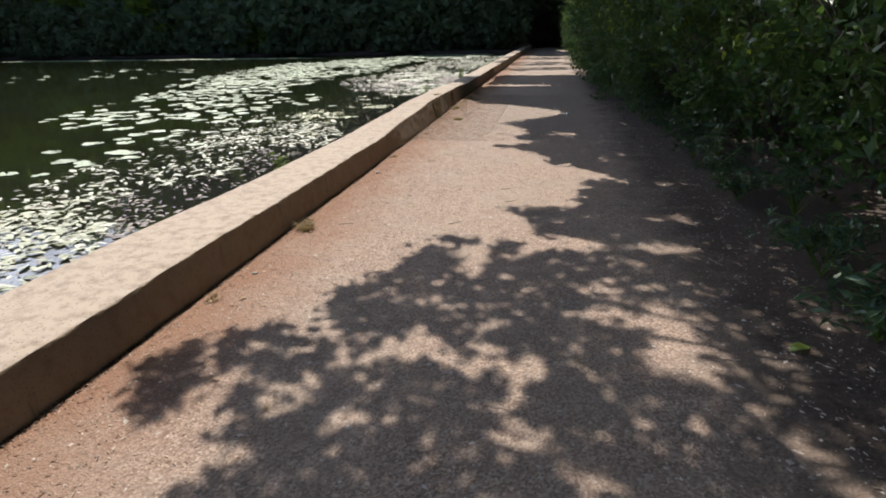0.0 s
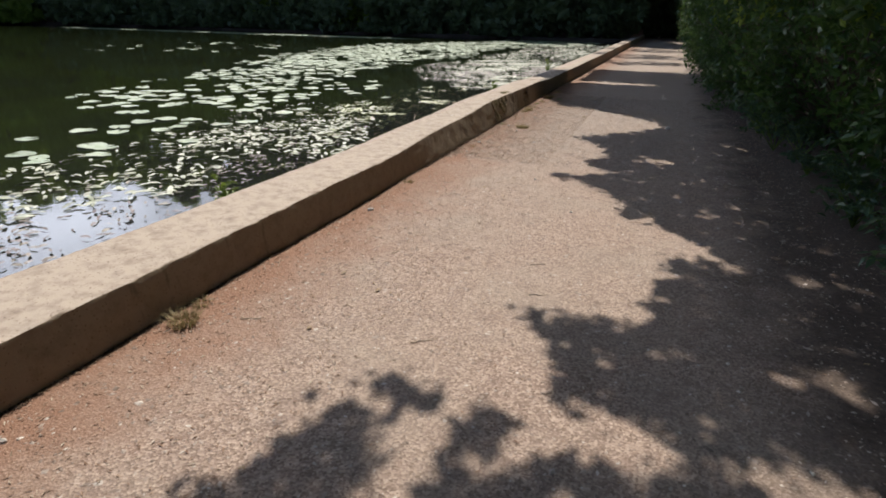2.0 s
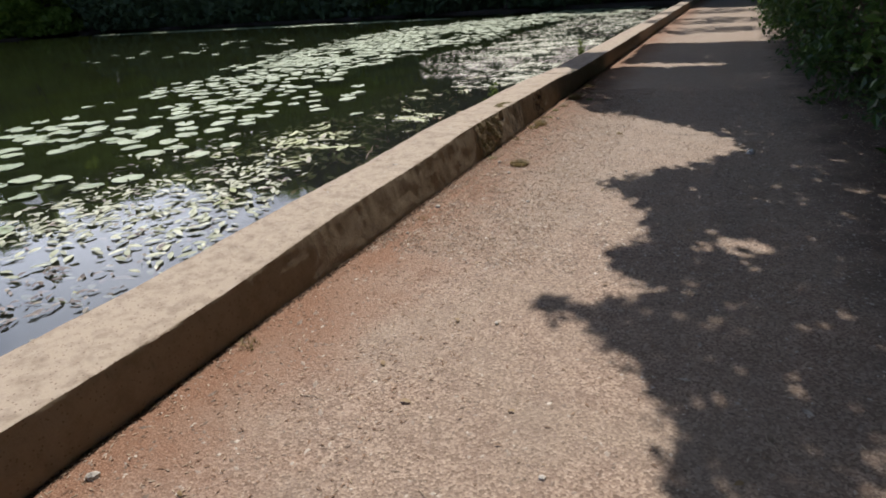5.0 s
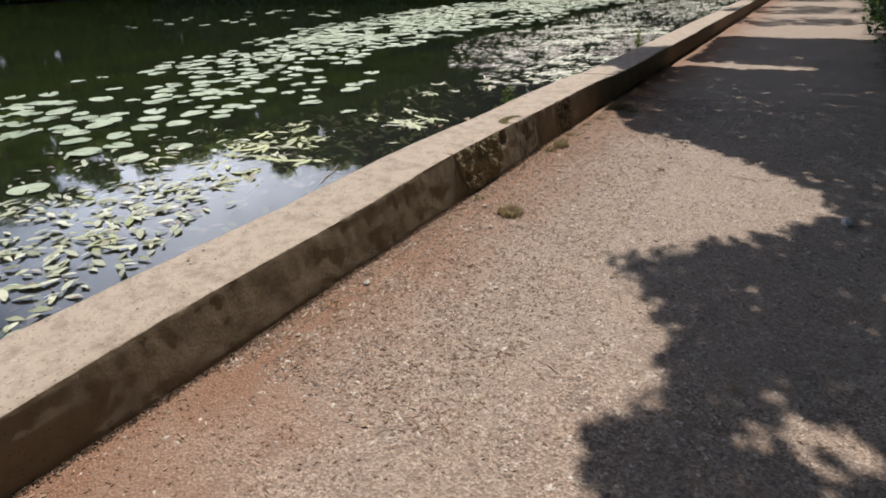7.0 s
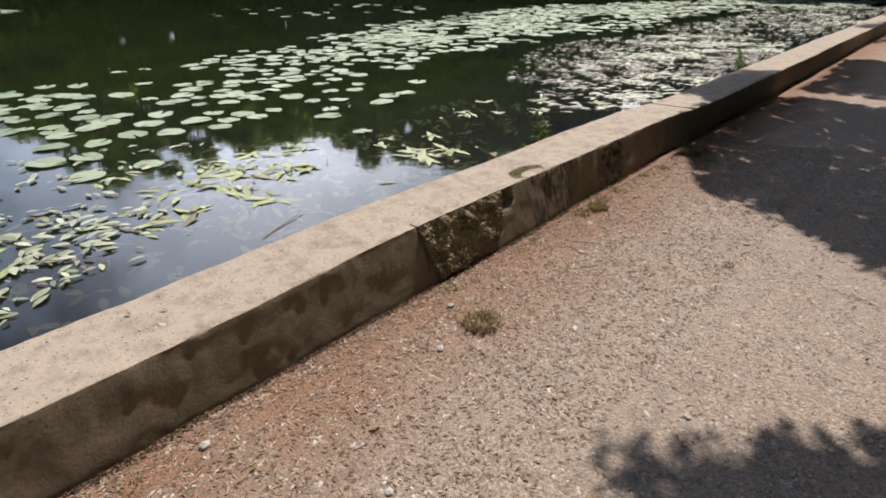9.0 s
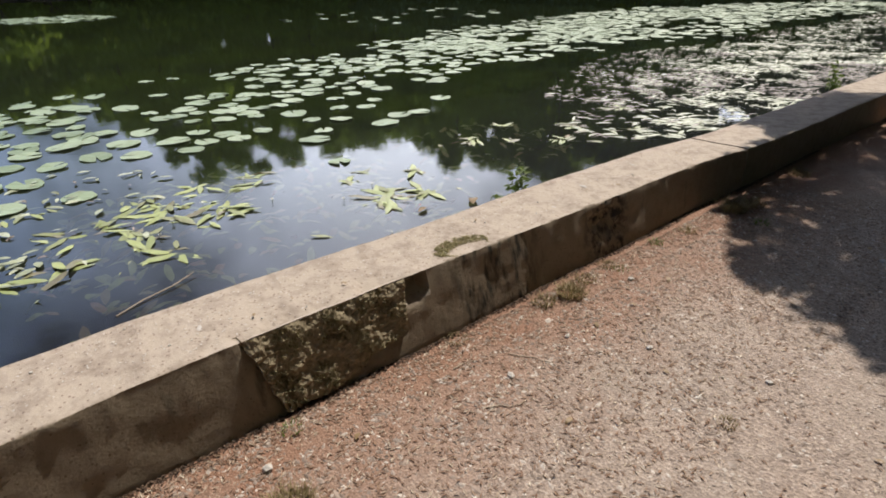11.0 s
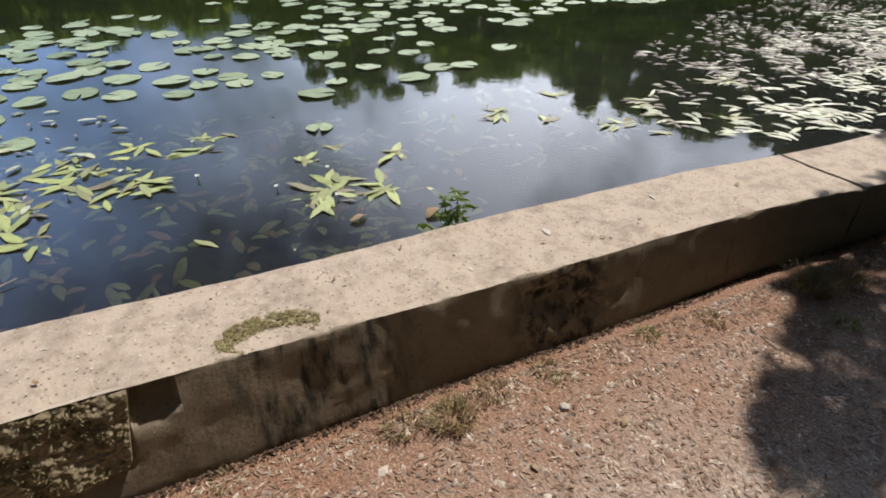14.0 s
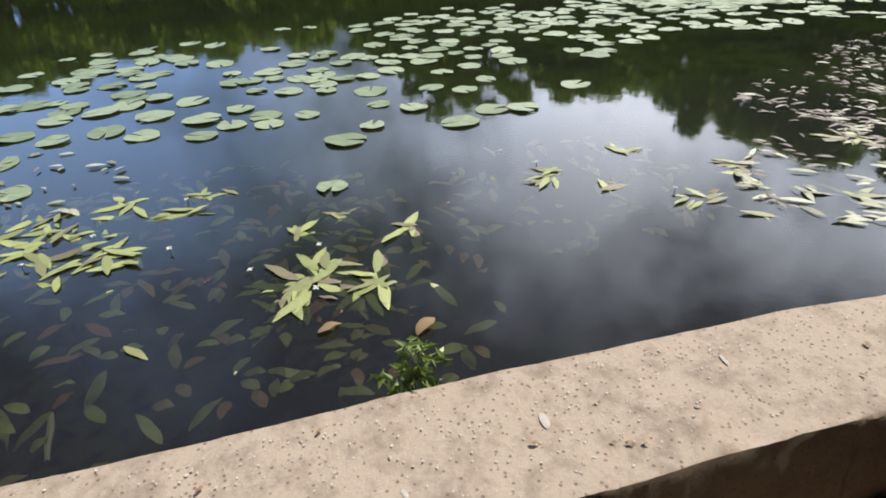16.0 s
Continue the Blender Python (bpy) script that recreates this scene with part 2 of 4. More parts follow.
# haze is put into the first bank foliage's colour, sunlight into the second's
M_HAZED = leaf_material("hazed_bank_leaves", (0.07, 0.10, 0.055), (0.11, 0.155, 0.07), (0.16, 0.22, 0.085), 0.6, 0.5)
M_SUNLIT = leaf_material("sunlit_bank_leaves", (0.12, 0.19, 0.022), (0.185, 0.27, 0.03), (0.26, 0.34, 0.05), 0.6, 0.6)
# pad and pondweed greens are whitened, some of the sun's glare in their colour
M_PAD = pad_material("lily_pad_skin", (0.14, 0.20, 0.07), (0.21, 0.285, 0.125), (0.30, 0.37, 0.20))
M_WEED = pad_material("pondweed_leaf", (0.15, 0.16, 0.07), (0.31, 0.335, 0.17), (0.52, 0.53, 0.36))
M_CLUMP = pad_material("clump_leaf", (0.14, 0.10, 0.035), (0.25, 0.29, 0.06), (0.38, 0.42, 0.11))
M_PETAL = plain_material("white_petal", (0.66, 0.66, 0.58), (0.8, 0.8, 0.74), 80, 0.5, 0.001)
M_SUNK = pad_material("drowned_leaf", (0.40, 0.13, 0.08), (0.30, 0.28, 0.09), (0.42, 0.44, 0.16))
M_RUST = pad_material("browned_pondweed", (0.08, 0.05, 0.04), (0.15, 0.10, 0.075), (0.28, 0.24, 0.16), 0.7)
M_BARK = plain_material("bark", (0.06, 0.045, 0.032), (0.17, 0.135, 0.10), 18, 0.9, 0.02)
M_STONE = leaf_material("gravel_stone", (0.13, 0.09, 0.066), (0.36, 0.27, 0.21), (0.78, 0.69, 0.59), 0.85, 0.0)
M_PEBBLE = plain_material("pale_pebble", (0.52, 0.46, 0.40), (0.68, 0.62, 0.55), 60, 0.8)
M_TWIG = plain_material("dry_twig", (0.34, 0.25, 0.18), (0.56, 0.46, 0.34), 60, 0.85)
M_STRAW = leaf_material("dry_grass", (0.22, 0.16, 0.07), (0.34, 0.26, 0.12), (0.50, 0.41, 0.21), 0.7, 0.3)
M_GRASS = leaf_material("fresh_grass", (0.08, 0.13, 0.02), (0.16, 0.24, 0.035), (0.28, 0.36, 0.06), 0.5, 0.3)
M_LITTER = leaf_material("litter_scrap", (0.20, 0.10, 0.06), (0.40, 0.255, 0.165), (0.76, 0.66, 0.52), 0.75, 0.1)
M_MOSS = leaf_material("moss", (0.26, 0.21, 0.09), (0.37, 0.31, 0.14), (0.50, 0.43, 0.23), 0.8, 0.15)
M_RUBBLE = plain_material("exposed_aggregate", (0.22, 0.17, 0.10), (0.42, 0.34, 0.215), 38, 0.95, 0.012)
M_PATCHMOSS = leaf_material("patch_moss", (0.12, 0.095, 0.04), (0.22, 0.18, 0.085), (0.42, 0.345, 0.18), 0.85, 0.1)
M_SOIL = leaf_material("soil_crumb", (0.045, 0.028, 0.018), (0.10, 0.06, 0.038), (0.26, 0.165, 0.10), 0.9, 0.0)
M_SUN_TINT = leaf_material("sun_tinted_leaves", (0.13, 0.20, 0.02), (0.22, 0.31, 0.03), (0.33, 0.42, 0.06), 0.45, 0.45)
M_DRYLEAF = leaf_material("dry_leaf", (0.22, 0.13, 0.06), (0.33, 0.22, 0.11), (0.48, 0.37, 0.22), 0.6, 0.15)


# ---------- mesh helpers ----------
def mesh_of(name, verts, faces, mat, smooth=False):
    me = bpy.data.meshes.new(name)
    me.from_pydata([tuple(v) for v in verts], [], [tuple(f) for f in faces])
    me.materials.append(mat)
    if smooth:
        me.polygons.foreach_set("use_smooth", [True] * len(me.polygons))
    me.update()
    return me


def thing(name, me, label, category, group="", kind="", m=None):
    ob = new(name, me)
    if m is not None:
        ob.matrix_world = m
    return tagged(ob, label, category, group, kind)


def child(name, me, parent, label="", m=None):
    ob = new(name, me)
    ob.parent = parent
    if m is not None:
        ob.matrix_basis = m
    return tagged(ob, label) if label else ob


def leaves(rng, centres, length, width, droop=0.35, flat=0.0, normals=None):
    """Many folded leaves, four corners and two faces each, turned at random; flat 1 lays them level."""
    c = np.asarray(centres, float)
    k = len(c)
    ax = rng.normal(size=(k, 3))
    ax[:, 2] = ax[:, 2] * (1 - flat) * 0.8 - droop * (1 - flat)
    ax /= np.linalg.norm(ax, axis=1)[:, None]
    up = rng.normal(size=(k, 3)) * (1 - flat) * 0.9
    up[:, 2] += 1.0
    if normals is not None:
        up += normals * 0.8
    side = np.cross(ax, up)
    side /= np.linalg.norm(side, axis=1)[:, None] + 1e-9
    nor = np.cross(side, ax)
    s = rng.uniform(0.65, 1.3, (k, 1))
    L, W = length * s, width * s * rng.uniform(0.8, 1.2, (k, 1))
    base = c - ax * L * 0.5
    tip = c + ax * L * 0.5 - nor * L * 0.08
    lft = c + side * W * 0.5 + nor * W * 0.16 - ax * L * 0.06
    rgt = c - side * W * 0.5 + nor * W * 0.16 - ax * L * 0.06
    verts = np.stack([base, lft, tip, rgt], 1).reshape(-1, 3)
    i = np.arange(k)[:, None] * 4
    faces = np.concatenate([np.concatenate([i, i + 2, i + 1], 1), np.concatenate([i, i + 3, i + 2], 1)])
    return verts, faces


def tube(points, radii, sides=7):
    """A tapered limb along points."""
    verts, faces = [], []
    for j, (p, r) in enumerate(zip(points, radii)):
        p = Vector(p)
        d = (Vector(points[min(j + 1, len(points) - 1)]) - Vector(points[max(j - 1, 0)])).normalized()
        a = d.cross(Vector((0.31, 0.77, 0.55))).normalized()
        b = d.cross(a)
        for s in range(sides):
            t = 2 * math.pi * s / sides
            verts.append(p + (a * math.cos(t) + b * math.sin(t)) * r)
        if j:
            o = (j - 1) * sides
            for s in range(sides):
                u = (s + 1) % sides
                faces.append((o + s, o + u, o + sides + u, o + sides + s))
    e = len(points) - 1
    faces.append(tuple(range(e * sides, e * sides + sides)))
    faces.append(tuple(reversed(range(sides))))
    return verts, faces


def limb_points(rng, a, b, sag=0.0, wiggle=0.12, steps=6):
    a, b = Vector(a), Vector(b)
    out = []
    for j in range(steps + 1):
        f = j / steps
        p = a.lerp(b, f)
        w = wiggle * math.sin(math.pi * f)
        out.append(p + Vector((rng.normal() * w, rng.normal() * w, rng.normal() * w * 0.6 + sag * math.sin(math.pi * f))))
    return out


def joined(pieces):
    verts, faces, o = [], [], 0
    for v, f in pieces:
        verts.extend([tuple(x) for x in v])
        faces.extend([tuple(int(y) + o for y in x) for x in f])
        o += len(v)
    return verts, faces


# ---------- ground, pond and kerb ----------
SHORE_N, SHORE_W, SHORE_S = 47.0, -60.0, -34.0


def ground_height(x, y):
    inside = min(x - SHORE_W, SHORE_N - y, y - SHORE_S)
    if x < -2.36:
        if inside > 0:
            return -0.5 * min(1.0, inside / 1.5) - 0.06 * noise.noise((x * 0.7, y * 0.7, 3))
        return min(1.2, 0.12 - 0.05 * inside)
    z = 0.012 * noise.noise((x * 1.1, y * 0.9, 0)) + 0.006 * noise.noise((x * 4, y * 4, 7))
    if x > 2.2:
        z += min(0.5, (x - 2.2) * 0.10)
    return z - (0.005 if x < -1.9 else 0)


def build_ground():
    xs = [-600, -120, -75, -62, -60, -58.5, -50, -35, -22, -12, -8, -5, -3.4, -2.40, -2.33] + [round(-2.25 + 0.13 * i, 3) for i in range(40)] + [3.2, 4, 6, 10, 20, 60, 600]
    ys = [-600, -90, -40, -34, -32.5, -20, -10, -5] + [round(-3 + 0.14 * i, 3) for i in range(165)] + [21, 23, 26, 30, 35, 40, 45.5, 47, 49, 52, 58, 66, 80, 120, 600]
    verts = [(x, y, ground_height(x, y)) for y in ys for x in xs]
    w = len(xs)
    faces = [(r * w + c, r * w + c + 1, (r + 1) * w + c + 1, (r + 1) * w + c) for r in range(len(ys) - 1) for c in range(w - 1)]
    thing("ground", mesh_of("ground", verts, faces, M_GROUND, True), "pinkish brown trodden gravel path with dark soil beside it", "ground", kind="structure")


def build_water():
    verts = [(-61, -35, 0), (-2.45, -35, 0), (-2.45, 48, 0), (-61, 48, 0)]
    thing("water", mesh_of("water", verts, [(0, 1, 2, 3)], M_WATER), "still dark pond water mirroring trees and blue sky", "water", kind="structure")


def ease(a, b, v):
    f = min(1.0, max(0.0, (v - a) / (b - a)))
    return f * f * (3 - 2 * f)


JOINT = 14.52
PATCH_A, PATCH_B = 10.66, 11.42


def along(y, *stops):
    """A value that eases from stop to stop along the kerb."""
    v = stops[0][1]
    for (a, u), (b, w) in zip(stops, stops[1:]):
        v += (w - u) * ease(a, b, y)
    return v


def kerb_section(y):
    """Height, path-side top edge, foot and water-side edge of the kerb at y."""
    h = along(y, (4.0, 0.260), (7.0, 0.258), (9.0, 0.295), (10.8, 0.335), (13.8, 0.322), (15.2, 0.295)) + 0.006 * noise.noise((0, y * 0.8, 1))
    top = along(y, (6.5, -2.13), (9.2, -2.185), (11.5, -2.208), (13.8, -2.205), (14.9, -2.15)) + 0.010 * noise.noise((3, y * 0.9, 5)) + 0.006 * noise.noise((3, y * 5, 5)) + 0.005 * noise.noise((3, y * 19, 5))
    water_side = along(y, (2.0, -2.83), (5.5, -2.70), (9.0, -2.665), (11.8, -2.65), (12.8, -2.668), (13.8, -2.66), (14.8, -2.62)) + 0.010 * noise.noise((9, y * 0.7, 2)) + 0.007 * noise.noise((9, y * 4, 2))
    foot = along(y, (8.0, -2.10), (10.5, -2.115), (12.6, -2.135), (14.2, -2.165)) + 0.010 * noise.noise((6, y, 1))
    return h, top, foot, water_side


DENTS = ((12.84, 0.19, 0.10, 0.06), (12.98, 0.13, 0.07, 0.05), (12.74, 0.22, 0.06, 0.04), (12.9, 0.24, 0.05, 0.03), (12.66, 0.15, 0.04, 0.02), (13.12, 0.17, 0.05, 0.02))


def patch_mask(y, g):
    """Above 0 where the concrete's skin has broken away: y along the kerb, g from foot to top."""
    lean = 0.10 * (1 - g)
    f = (y - PATCH_A - lean) / (PATCH_B - PATCH_A - 1.6 * lean)
    if not 0 < f < 1:
        return 0.0
    low = -0.05 + 0.34 * ease(0.3, 0.95, f) + 0.16 * noise.noise((y * 6, 1.0, 3)) + 0.08 * noise.noise((y * 20, g * 5, 3))
    return max(0.0, min(1.0, 9 * (f - 0.03 + 0.04 * noise.noise((g * 5, 2, 2))), 9 * (1 - f), 4 * (g - low)))


def build_kerb_segment(y0, y1, lift, sag):
    ys, y = [], y0
    while y < y1:
        ys.append(y)
        y += 0.028 if 1.0 < y < 16.5 else (0.12 if -2 < y < 26 else 1.0)
    ys.append(y1)
    verts, faces = [], []
    nf, nt = 13, 9
    for y in ys:
        h, top, foot, ws = kerb_section(y)
        h += lift + sag * noise.noise((2, y * 0.3, 8))
        r = 0.010 + 0.006 * noise.noise((1, y * 2.3, 4)) + 0.004 * noise.noise((1, y * 15, 4))
        ring = [(foot + 0.01, y, -0.12)]
        for i in range(nf):
            f = i / (nf - 1)
            z = f * (h - r)
            x = foot + (top - foot) * f
            d = 0.006 * noise.noise((y * 7, z * 7, 1)) + 0.004 * noise.noise((y * 22, z * 22, 6))
            for cy, cz, cr, cd in DENTS:
                q = ((y - cy) ** 2 + (z - cz) ** 2) / cr ** 2
                if q < 1:
                    d -= cd * (1 - q) * (0.8 + 0.6 * noise.noise((y * 30, z * 30, 2)))
            if patch_mask(y, f) > 0.05:
                d -= 0.022
            if 11.40 < y < 11.40 + 0.14 * (0.4 + f * 0.6) and z > h - 0.14:
                d -= 0.07 * ease(h - 0.14, h - 0.07, z)
            ring.append((x + d, y, z))
        ring.append((top - 0.3 * r, y, h - 0.35 * r))
        chip = 0.022 * max(0.0, noise.noise((4, y * 6, 9)) - 0.1) + 0.014 * max(0.0, noise.noise((4, y * 17, 3)) - 0.1)
        if PATCH_A < y < PATCH_B:
            chip += 0.02 + 0.025 * noise.noise((4, y * 14, 9))
        for i in range(nt):
            f = i / (nt - 1)
            x = top - r + (ws + 0.015 - top + r) * f
            z = h - 0.006 * f + 0.004 * noise.noise((x * 6, y * 6, 3)) + 0.0025 * noise.noise((x * 25, y * 25, 3)) - chip * (1 - f) ** 6
            ring.append((x, y, z))
        ring.append((ws, y, h - 0.03))
        ring.append((ws + 0.006 * noise.noise((y * 8, 1, 1)), y, 0.10))
        ring.append((ws, y, -0.7))
        verts.extend(ring)
    w = len(verts) // len(ys)
    for j in range(len(ys) - 1):
        for i in range(w - 1):
            faces.append((j * w + i, j * w + i + 1, (j + 1) * w + i + 1, (j + 1) * w + i))
    faces.append(tuple(range(w - 1, -1, -1)))
    o = (len(ys) - 1) * w
    faces.append(tuple(range(o, o + w)))
    return verts, faces


def build_kerb():
    root = new("kerb_wall")
    tagged(root, "low weathered concrete kerb wall along the pond's edge", "kerb wall", kind="structure")
    for y0, y1, lift, sag in ((-34.0, JOINT - 0.008, 0.0, 0.0), (JOINT + 0.008, 30.2, 0.006, 0.012), (30.23, 58.0, 0.02, 0.02)):
        v, f = build_kerb_segment(y0, y1, lift, sag)
        me = mesh_of("concrete_block", v, f, M_CONCRETE, True)
        me.set_sharp_from_angle(angle=radians(32))
        child("concrete_block", me, root)
    # the broken stretch, where the skin has come away from the aggregate
    rng = np.random.default_rng(5)
    verts, faces, flakes = [], [], []
    rows, cols = 80, 190
    for j in range(cols):
        f = j / (cols - 1)
        y = PATCH_A + (PATCH_B - PATCH_A) * f
        h, top, foot, ws = kerb_section(y)
        for i in range(rows):
            g = i / (rows - 1)
            lean = 0.10 * (1 - g)
            yy = y + lean * (1 - 1.6 * f)
            z = 0.015 + g * (h - 0.02)
            rim = patch_mask(yy, g)
            d = 0.018 * noise.noise((yy * 9, z * 11, 2)) + 0.014 * noise.noise((yy * 24, z * 34, 5)) + 0.010 * noise.noise((yy * 60, z * 80, 1)) + 0.005 * noise.noise((yy * 130, z * 150, 3))
            x = foot + (top - foot) * g + (0.6 * d + 0.006 - 0.006 * ease(0.85, 1.0, g) if rim > 0.02 else -0.05)
            verts.append((x, yy, z))
            if rim > 0.15 and noise.noise((yy * 7, z * 9, 8)) > -0.05 and rng.random() < 0.16:
                flakes.append((x + 0.004, yy, z))
    for j in range(cols - 1):
        for i in range(rows - 1):
            faces.append((j * rows + i, (j + 1) * rows + i, (j + 1) * rows + i + 1, j * rows + i + 1))
    child("broken_patch", mesh_of("broken_patch", verts, faces, M_RUBBLE), root, "crumbled patch of exposed mossy aggregate")
    v, f = leaves(rng, np.array(flakes), 0.018, 0.006, 0.3, 0.0)
    child("moss", mesh_of("patch_moss", v, f, M_PATCHMOSS), root, "dark olive moss on the broken aggregate")


build_ground()
build_water()
build_kerb()


# ---------- trees over the path ----------
# where the sprays of leaves shade the ground: x, y, half-widths, thickness of the foliage
SPRAYS = (
    (1.3, 18.0, 1.3, 1.7, 0.9), (-0.9, 25.8, 1.9, 1.4, 0.95), (-0.8, 30.0, 1.9, 1.9, 0.9), (-0.8, 36.0, 2.0, 2.0, 0.9), (-0.6, 43.0, 2.0, 2.4, 0.9),
    (0.0, -0.6, 2.4, 1.4, 0.95), (0.6, -4.0, 3.0, 2.0, 0.95),
)
# the ragged edge of the trees' shade along the path: y, x
SHADE_EDGE = (
    (0.9, -1.2), (1.6, -1.2), (1.8, -1.6), (1.95, -1.92), (2.3, -1.88), (2.6, -1.5), (2.95, -1.3), (3.25, -1.2), (3.45, -0.95), (3.7, -0.9), (4.1, -0.84), (4.2, -0.7), (4.28, 0.0), (4.6, -0.05), (4.9, -0.2),
    (5.02, -0.34), (5.15, 0.35), (5.5, 0.3), (5.8, 0.44), (6.1, 0.36), (6.3, 0.72), (6.55, 0.6), (6.9, 0.3), (7.05, 0.03), (7.7, -0.1), (7.95, -0.5), (8.08, -0.78), (8.2, -0.2), (8.5, -0.3), (8.75, -0.5),
    (9.05, -0.35), (9.4, -0.3), (9.75, -0.45), (10.2, -0.83), (10.5, -0.57), (10.95, -0.1), (11.6, 0.3), (12.1, 0.12), (12.7, -0.55), (13.05, -1.0), (13.15, -1.5), (13.7, -1.8), (14.1, -2.05), (15.0, -2.15), (15.3, -2.7), (17.1, -2.7), (17.4, -1.9), (22.0, -2.0),
)
# where the sun comes through: x, y, half-widths
SUN_GAPS = (
    (0.66, 2.85, 0.15, 0.42), (-0.10, 2.28, 0.09, 0.26), (-0.62, 2.52, 0.15, 0.2), (-0.14, 3.28, 0.13, 0.06), (-0.94, 2.32, 0.09, 0.1), (-0.72, 1.9, 0.1, 0.1), (-1.14, 2.04, 0.12, 0.08), (-1.3, 1.62, 0.12, 0.1),
    (0.78, 4.13, 0.24, 0.10), (1.13, 2.58, 0.07, 0.15), (0.92, 2.28, 0.12, 0.07), (1.07, 1.89, 0.12, 0.12), (0.22, 1.72, 0.1, 0.08), (-1.32, 2.37, 0.2, 0.07), (0.25, 2.98, 0.06, 0.12), (-0.48, 3.8, 0.13, 0.36), (0.10, 4.14, 0.30, 0.20),
    (1.05, 4.85, 0.25, 0.07), (1.3, 6.1, 0.2, 0.08), (0.13, 9.10, 0.22, 0.075), (0.66, 7.34, 0.07, 0.24), (0.30, 9.28, 0.12, 0.06), (-1.0, 17.8, 1.1, 0.28), (-1.1, 22.5, 1.2, 0.5),
)


def shade_depth(x, y):
    """Above 0 inside the trees' shade, 0 in the sun."""
    edge = SHADE_EDGE[-1][1]
    for (a, u), (b, w) in zip(SHADE_EDGE, SHADE_EDGE[1:]):
        if a <= y < b:
            edge = u + (w - u) * (y - a) / (b - a)
            break
    d = x - edge - 0.05 * noise.noise((x * 9, y * 9, 2)) + 0.01
    for gx, gy, rx, ry in SUN_GAPS:
        q = math.hypot((x - gx) / rx, (y - gy) / ry)
        d = min(d, (q - 1.05 + 0.25 * noise.noise((x * 8, y * 8, 5))) * min(rx, ry))
    return d


TREES = ((3.6, 4.6), (3.9, 11.4), (3.7, 18.5), (3.6, 27.5), (3.6, 40.0), (4.0, -1.5))


def overhanging_trees():
    rng = np.random.default_rng(11)
    groups = [[] for _ in TREES]
    limbs = [[] for _ in TREES]
    for cx, cy, rx, ry, dense in SPRAYS:
        h = 4.6 + 1.6 * rng.random()
        base = Vector((cx, cy, 0)) + TO_SUN * (h / TO_SUN.z)
        who = min(range(len(TREES)), key=lambda i: (TREES[i][0] - base.x) ** 2 + (TREES[i][1] - base.y) ** 2)
        far = cy > 20 or cy < -2
        per = 620 if not far else 240
        k = int(rx * ry * math.pi * per * dense * 2.2)
        # twigs within the spray, each with its bunch of leaves
        twigs = max(8, int(rx * ry * math.pi * (26 if not far else 14)))
        a = rng.uniform(0, 2 * math.pi, twigs)
        q = np.sqrt(rng.random(twigs)) * rng.uniform(0.75, 1.08, twigs)
        tx, ty = np.cos(a) * q * rx, np.sin(a) * q * ry
        keep = np.array([noise.noise((cx + u * 1.0, cy + w, 4.0)) * 1.4 + noise.noise(((cx + u) * 2.6, (cy + w) * 2.6, 1.0)) < 0.15 + 0.9 * (dense - 0.45) for u, w in zip(tx, ty)])
        tx, ty = tx[keep], ty[keep]
        if not len(tx):
            continue
        tz = rng.uniform(-0.45, 0.45, len(tx))
        which = rng.integers(0, len(tx), k)
        off = rng.normal(size=(k, 3)) * (0.095, 0.095, 0.06)
        pts = np.stack([tx[which], ty[which], tz[which]], 1)
        # sprays hang at differing heights but keep to their sunbeam
        sunward = np.array(TO_SUN / TO_SUN.z)
        world_pts = np.array(base)[None, :] + np.stack([pts[:, 0], pts[:, 1], 0 * pts[:, 2]], 1) + pts[:, 2:3] * sunward[None, :] + off
        groups[who].append(world_pts)
        trunk = Vector((TREES[who][0], TREES[who][1], 3.2 + 1.2 * rng.random()))
        pl = limb_points(rng, trunk, base + Vector((0, 0, -0.05)), 0.35, 0.10, 7)
        limbs[who].append(tube(pl, [0.075 * (1 - j / 8.5) + 0.006 for j in range(8)], 6))
        for u, w, zz in list(zip(tx, ty, tz))[:14]:
            e = base + Vector((u, w, 0)) + TO_SUN / TO_SUN.z * float(zz)
            limbs[who].append(tube(limb_points(rng, pl[6], e, 0.0, 0.05, 3), [0.014, 0.01, 0.007, 0.003], 4))
    # the ragged fringe, unseen overhead, each twig set to cast SHADE_EDGE and SUN_GAPS
    lean = TO_SUN / TO_SUN.z
    kept = [[] for _ in TREES]
    for gy in np.arange(0.9, 22.0, 0.105):
        step = 0.105 if gy < 14 else 0.16
        for gx in np.arange(-2.6, 2.4, step):
            u, w = gx + rng.normal() * 0.05, gy + rng.normal() * 0.05
            d = shade_depth(u, w)
            if d < 0.0 or noise.noise((u * 3.1, w * 3.1, 11)) > (0.30 if w < 4.4 and u < -0.3 else 0.42 if w < 6.6 else 0.6):
                continue
            h = 5.2 + 0.7 * noise.noise((u * 0.5, w * 0.5, 3)) + rng.uniform(-0.2, 0.2)
            p = Vector((u, w, 0)) + lean * h
            who = min(range(len(TREES)), key=lambda i: (TREES[i][0] - p.x) ** 2 + (TREES[i][1] - p.y) ** 2)
            kept[who].append(p)
            k = 15 if w < 4.4 else 24 if w < 14 else 34
            groups[who].append(np.array(p)[None, :] + rng.normal(size=(k, 3)) * min(0.07, 0.035 + 0.25 * d))
    for who, twigs in enumerate(kept):
        for j in range(0, len(twigs), 60):
            hub = twigs[j]
            trunk = Vector((TREES[who][0], TREES[who][1], 3.4 + 1.2 * rng.random()))
            pl = limb_points(rng, trunk, hub, 0.3, 0.10, 7)
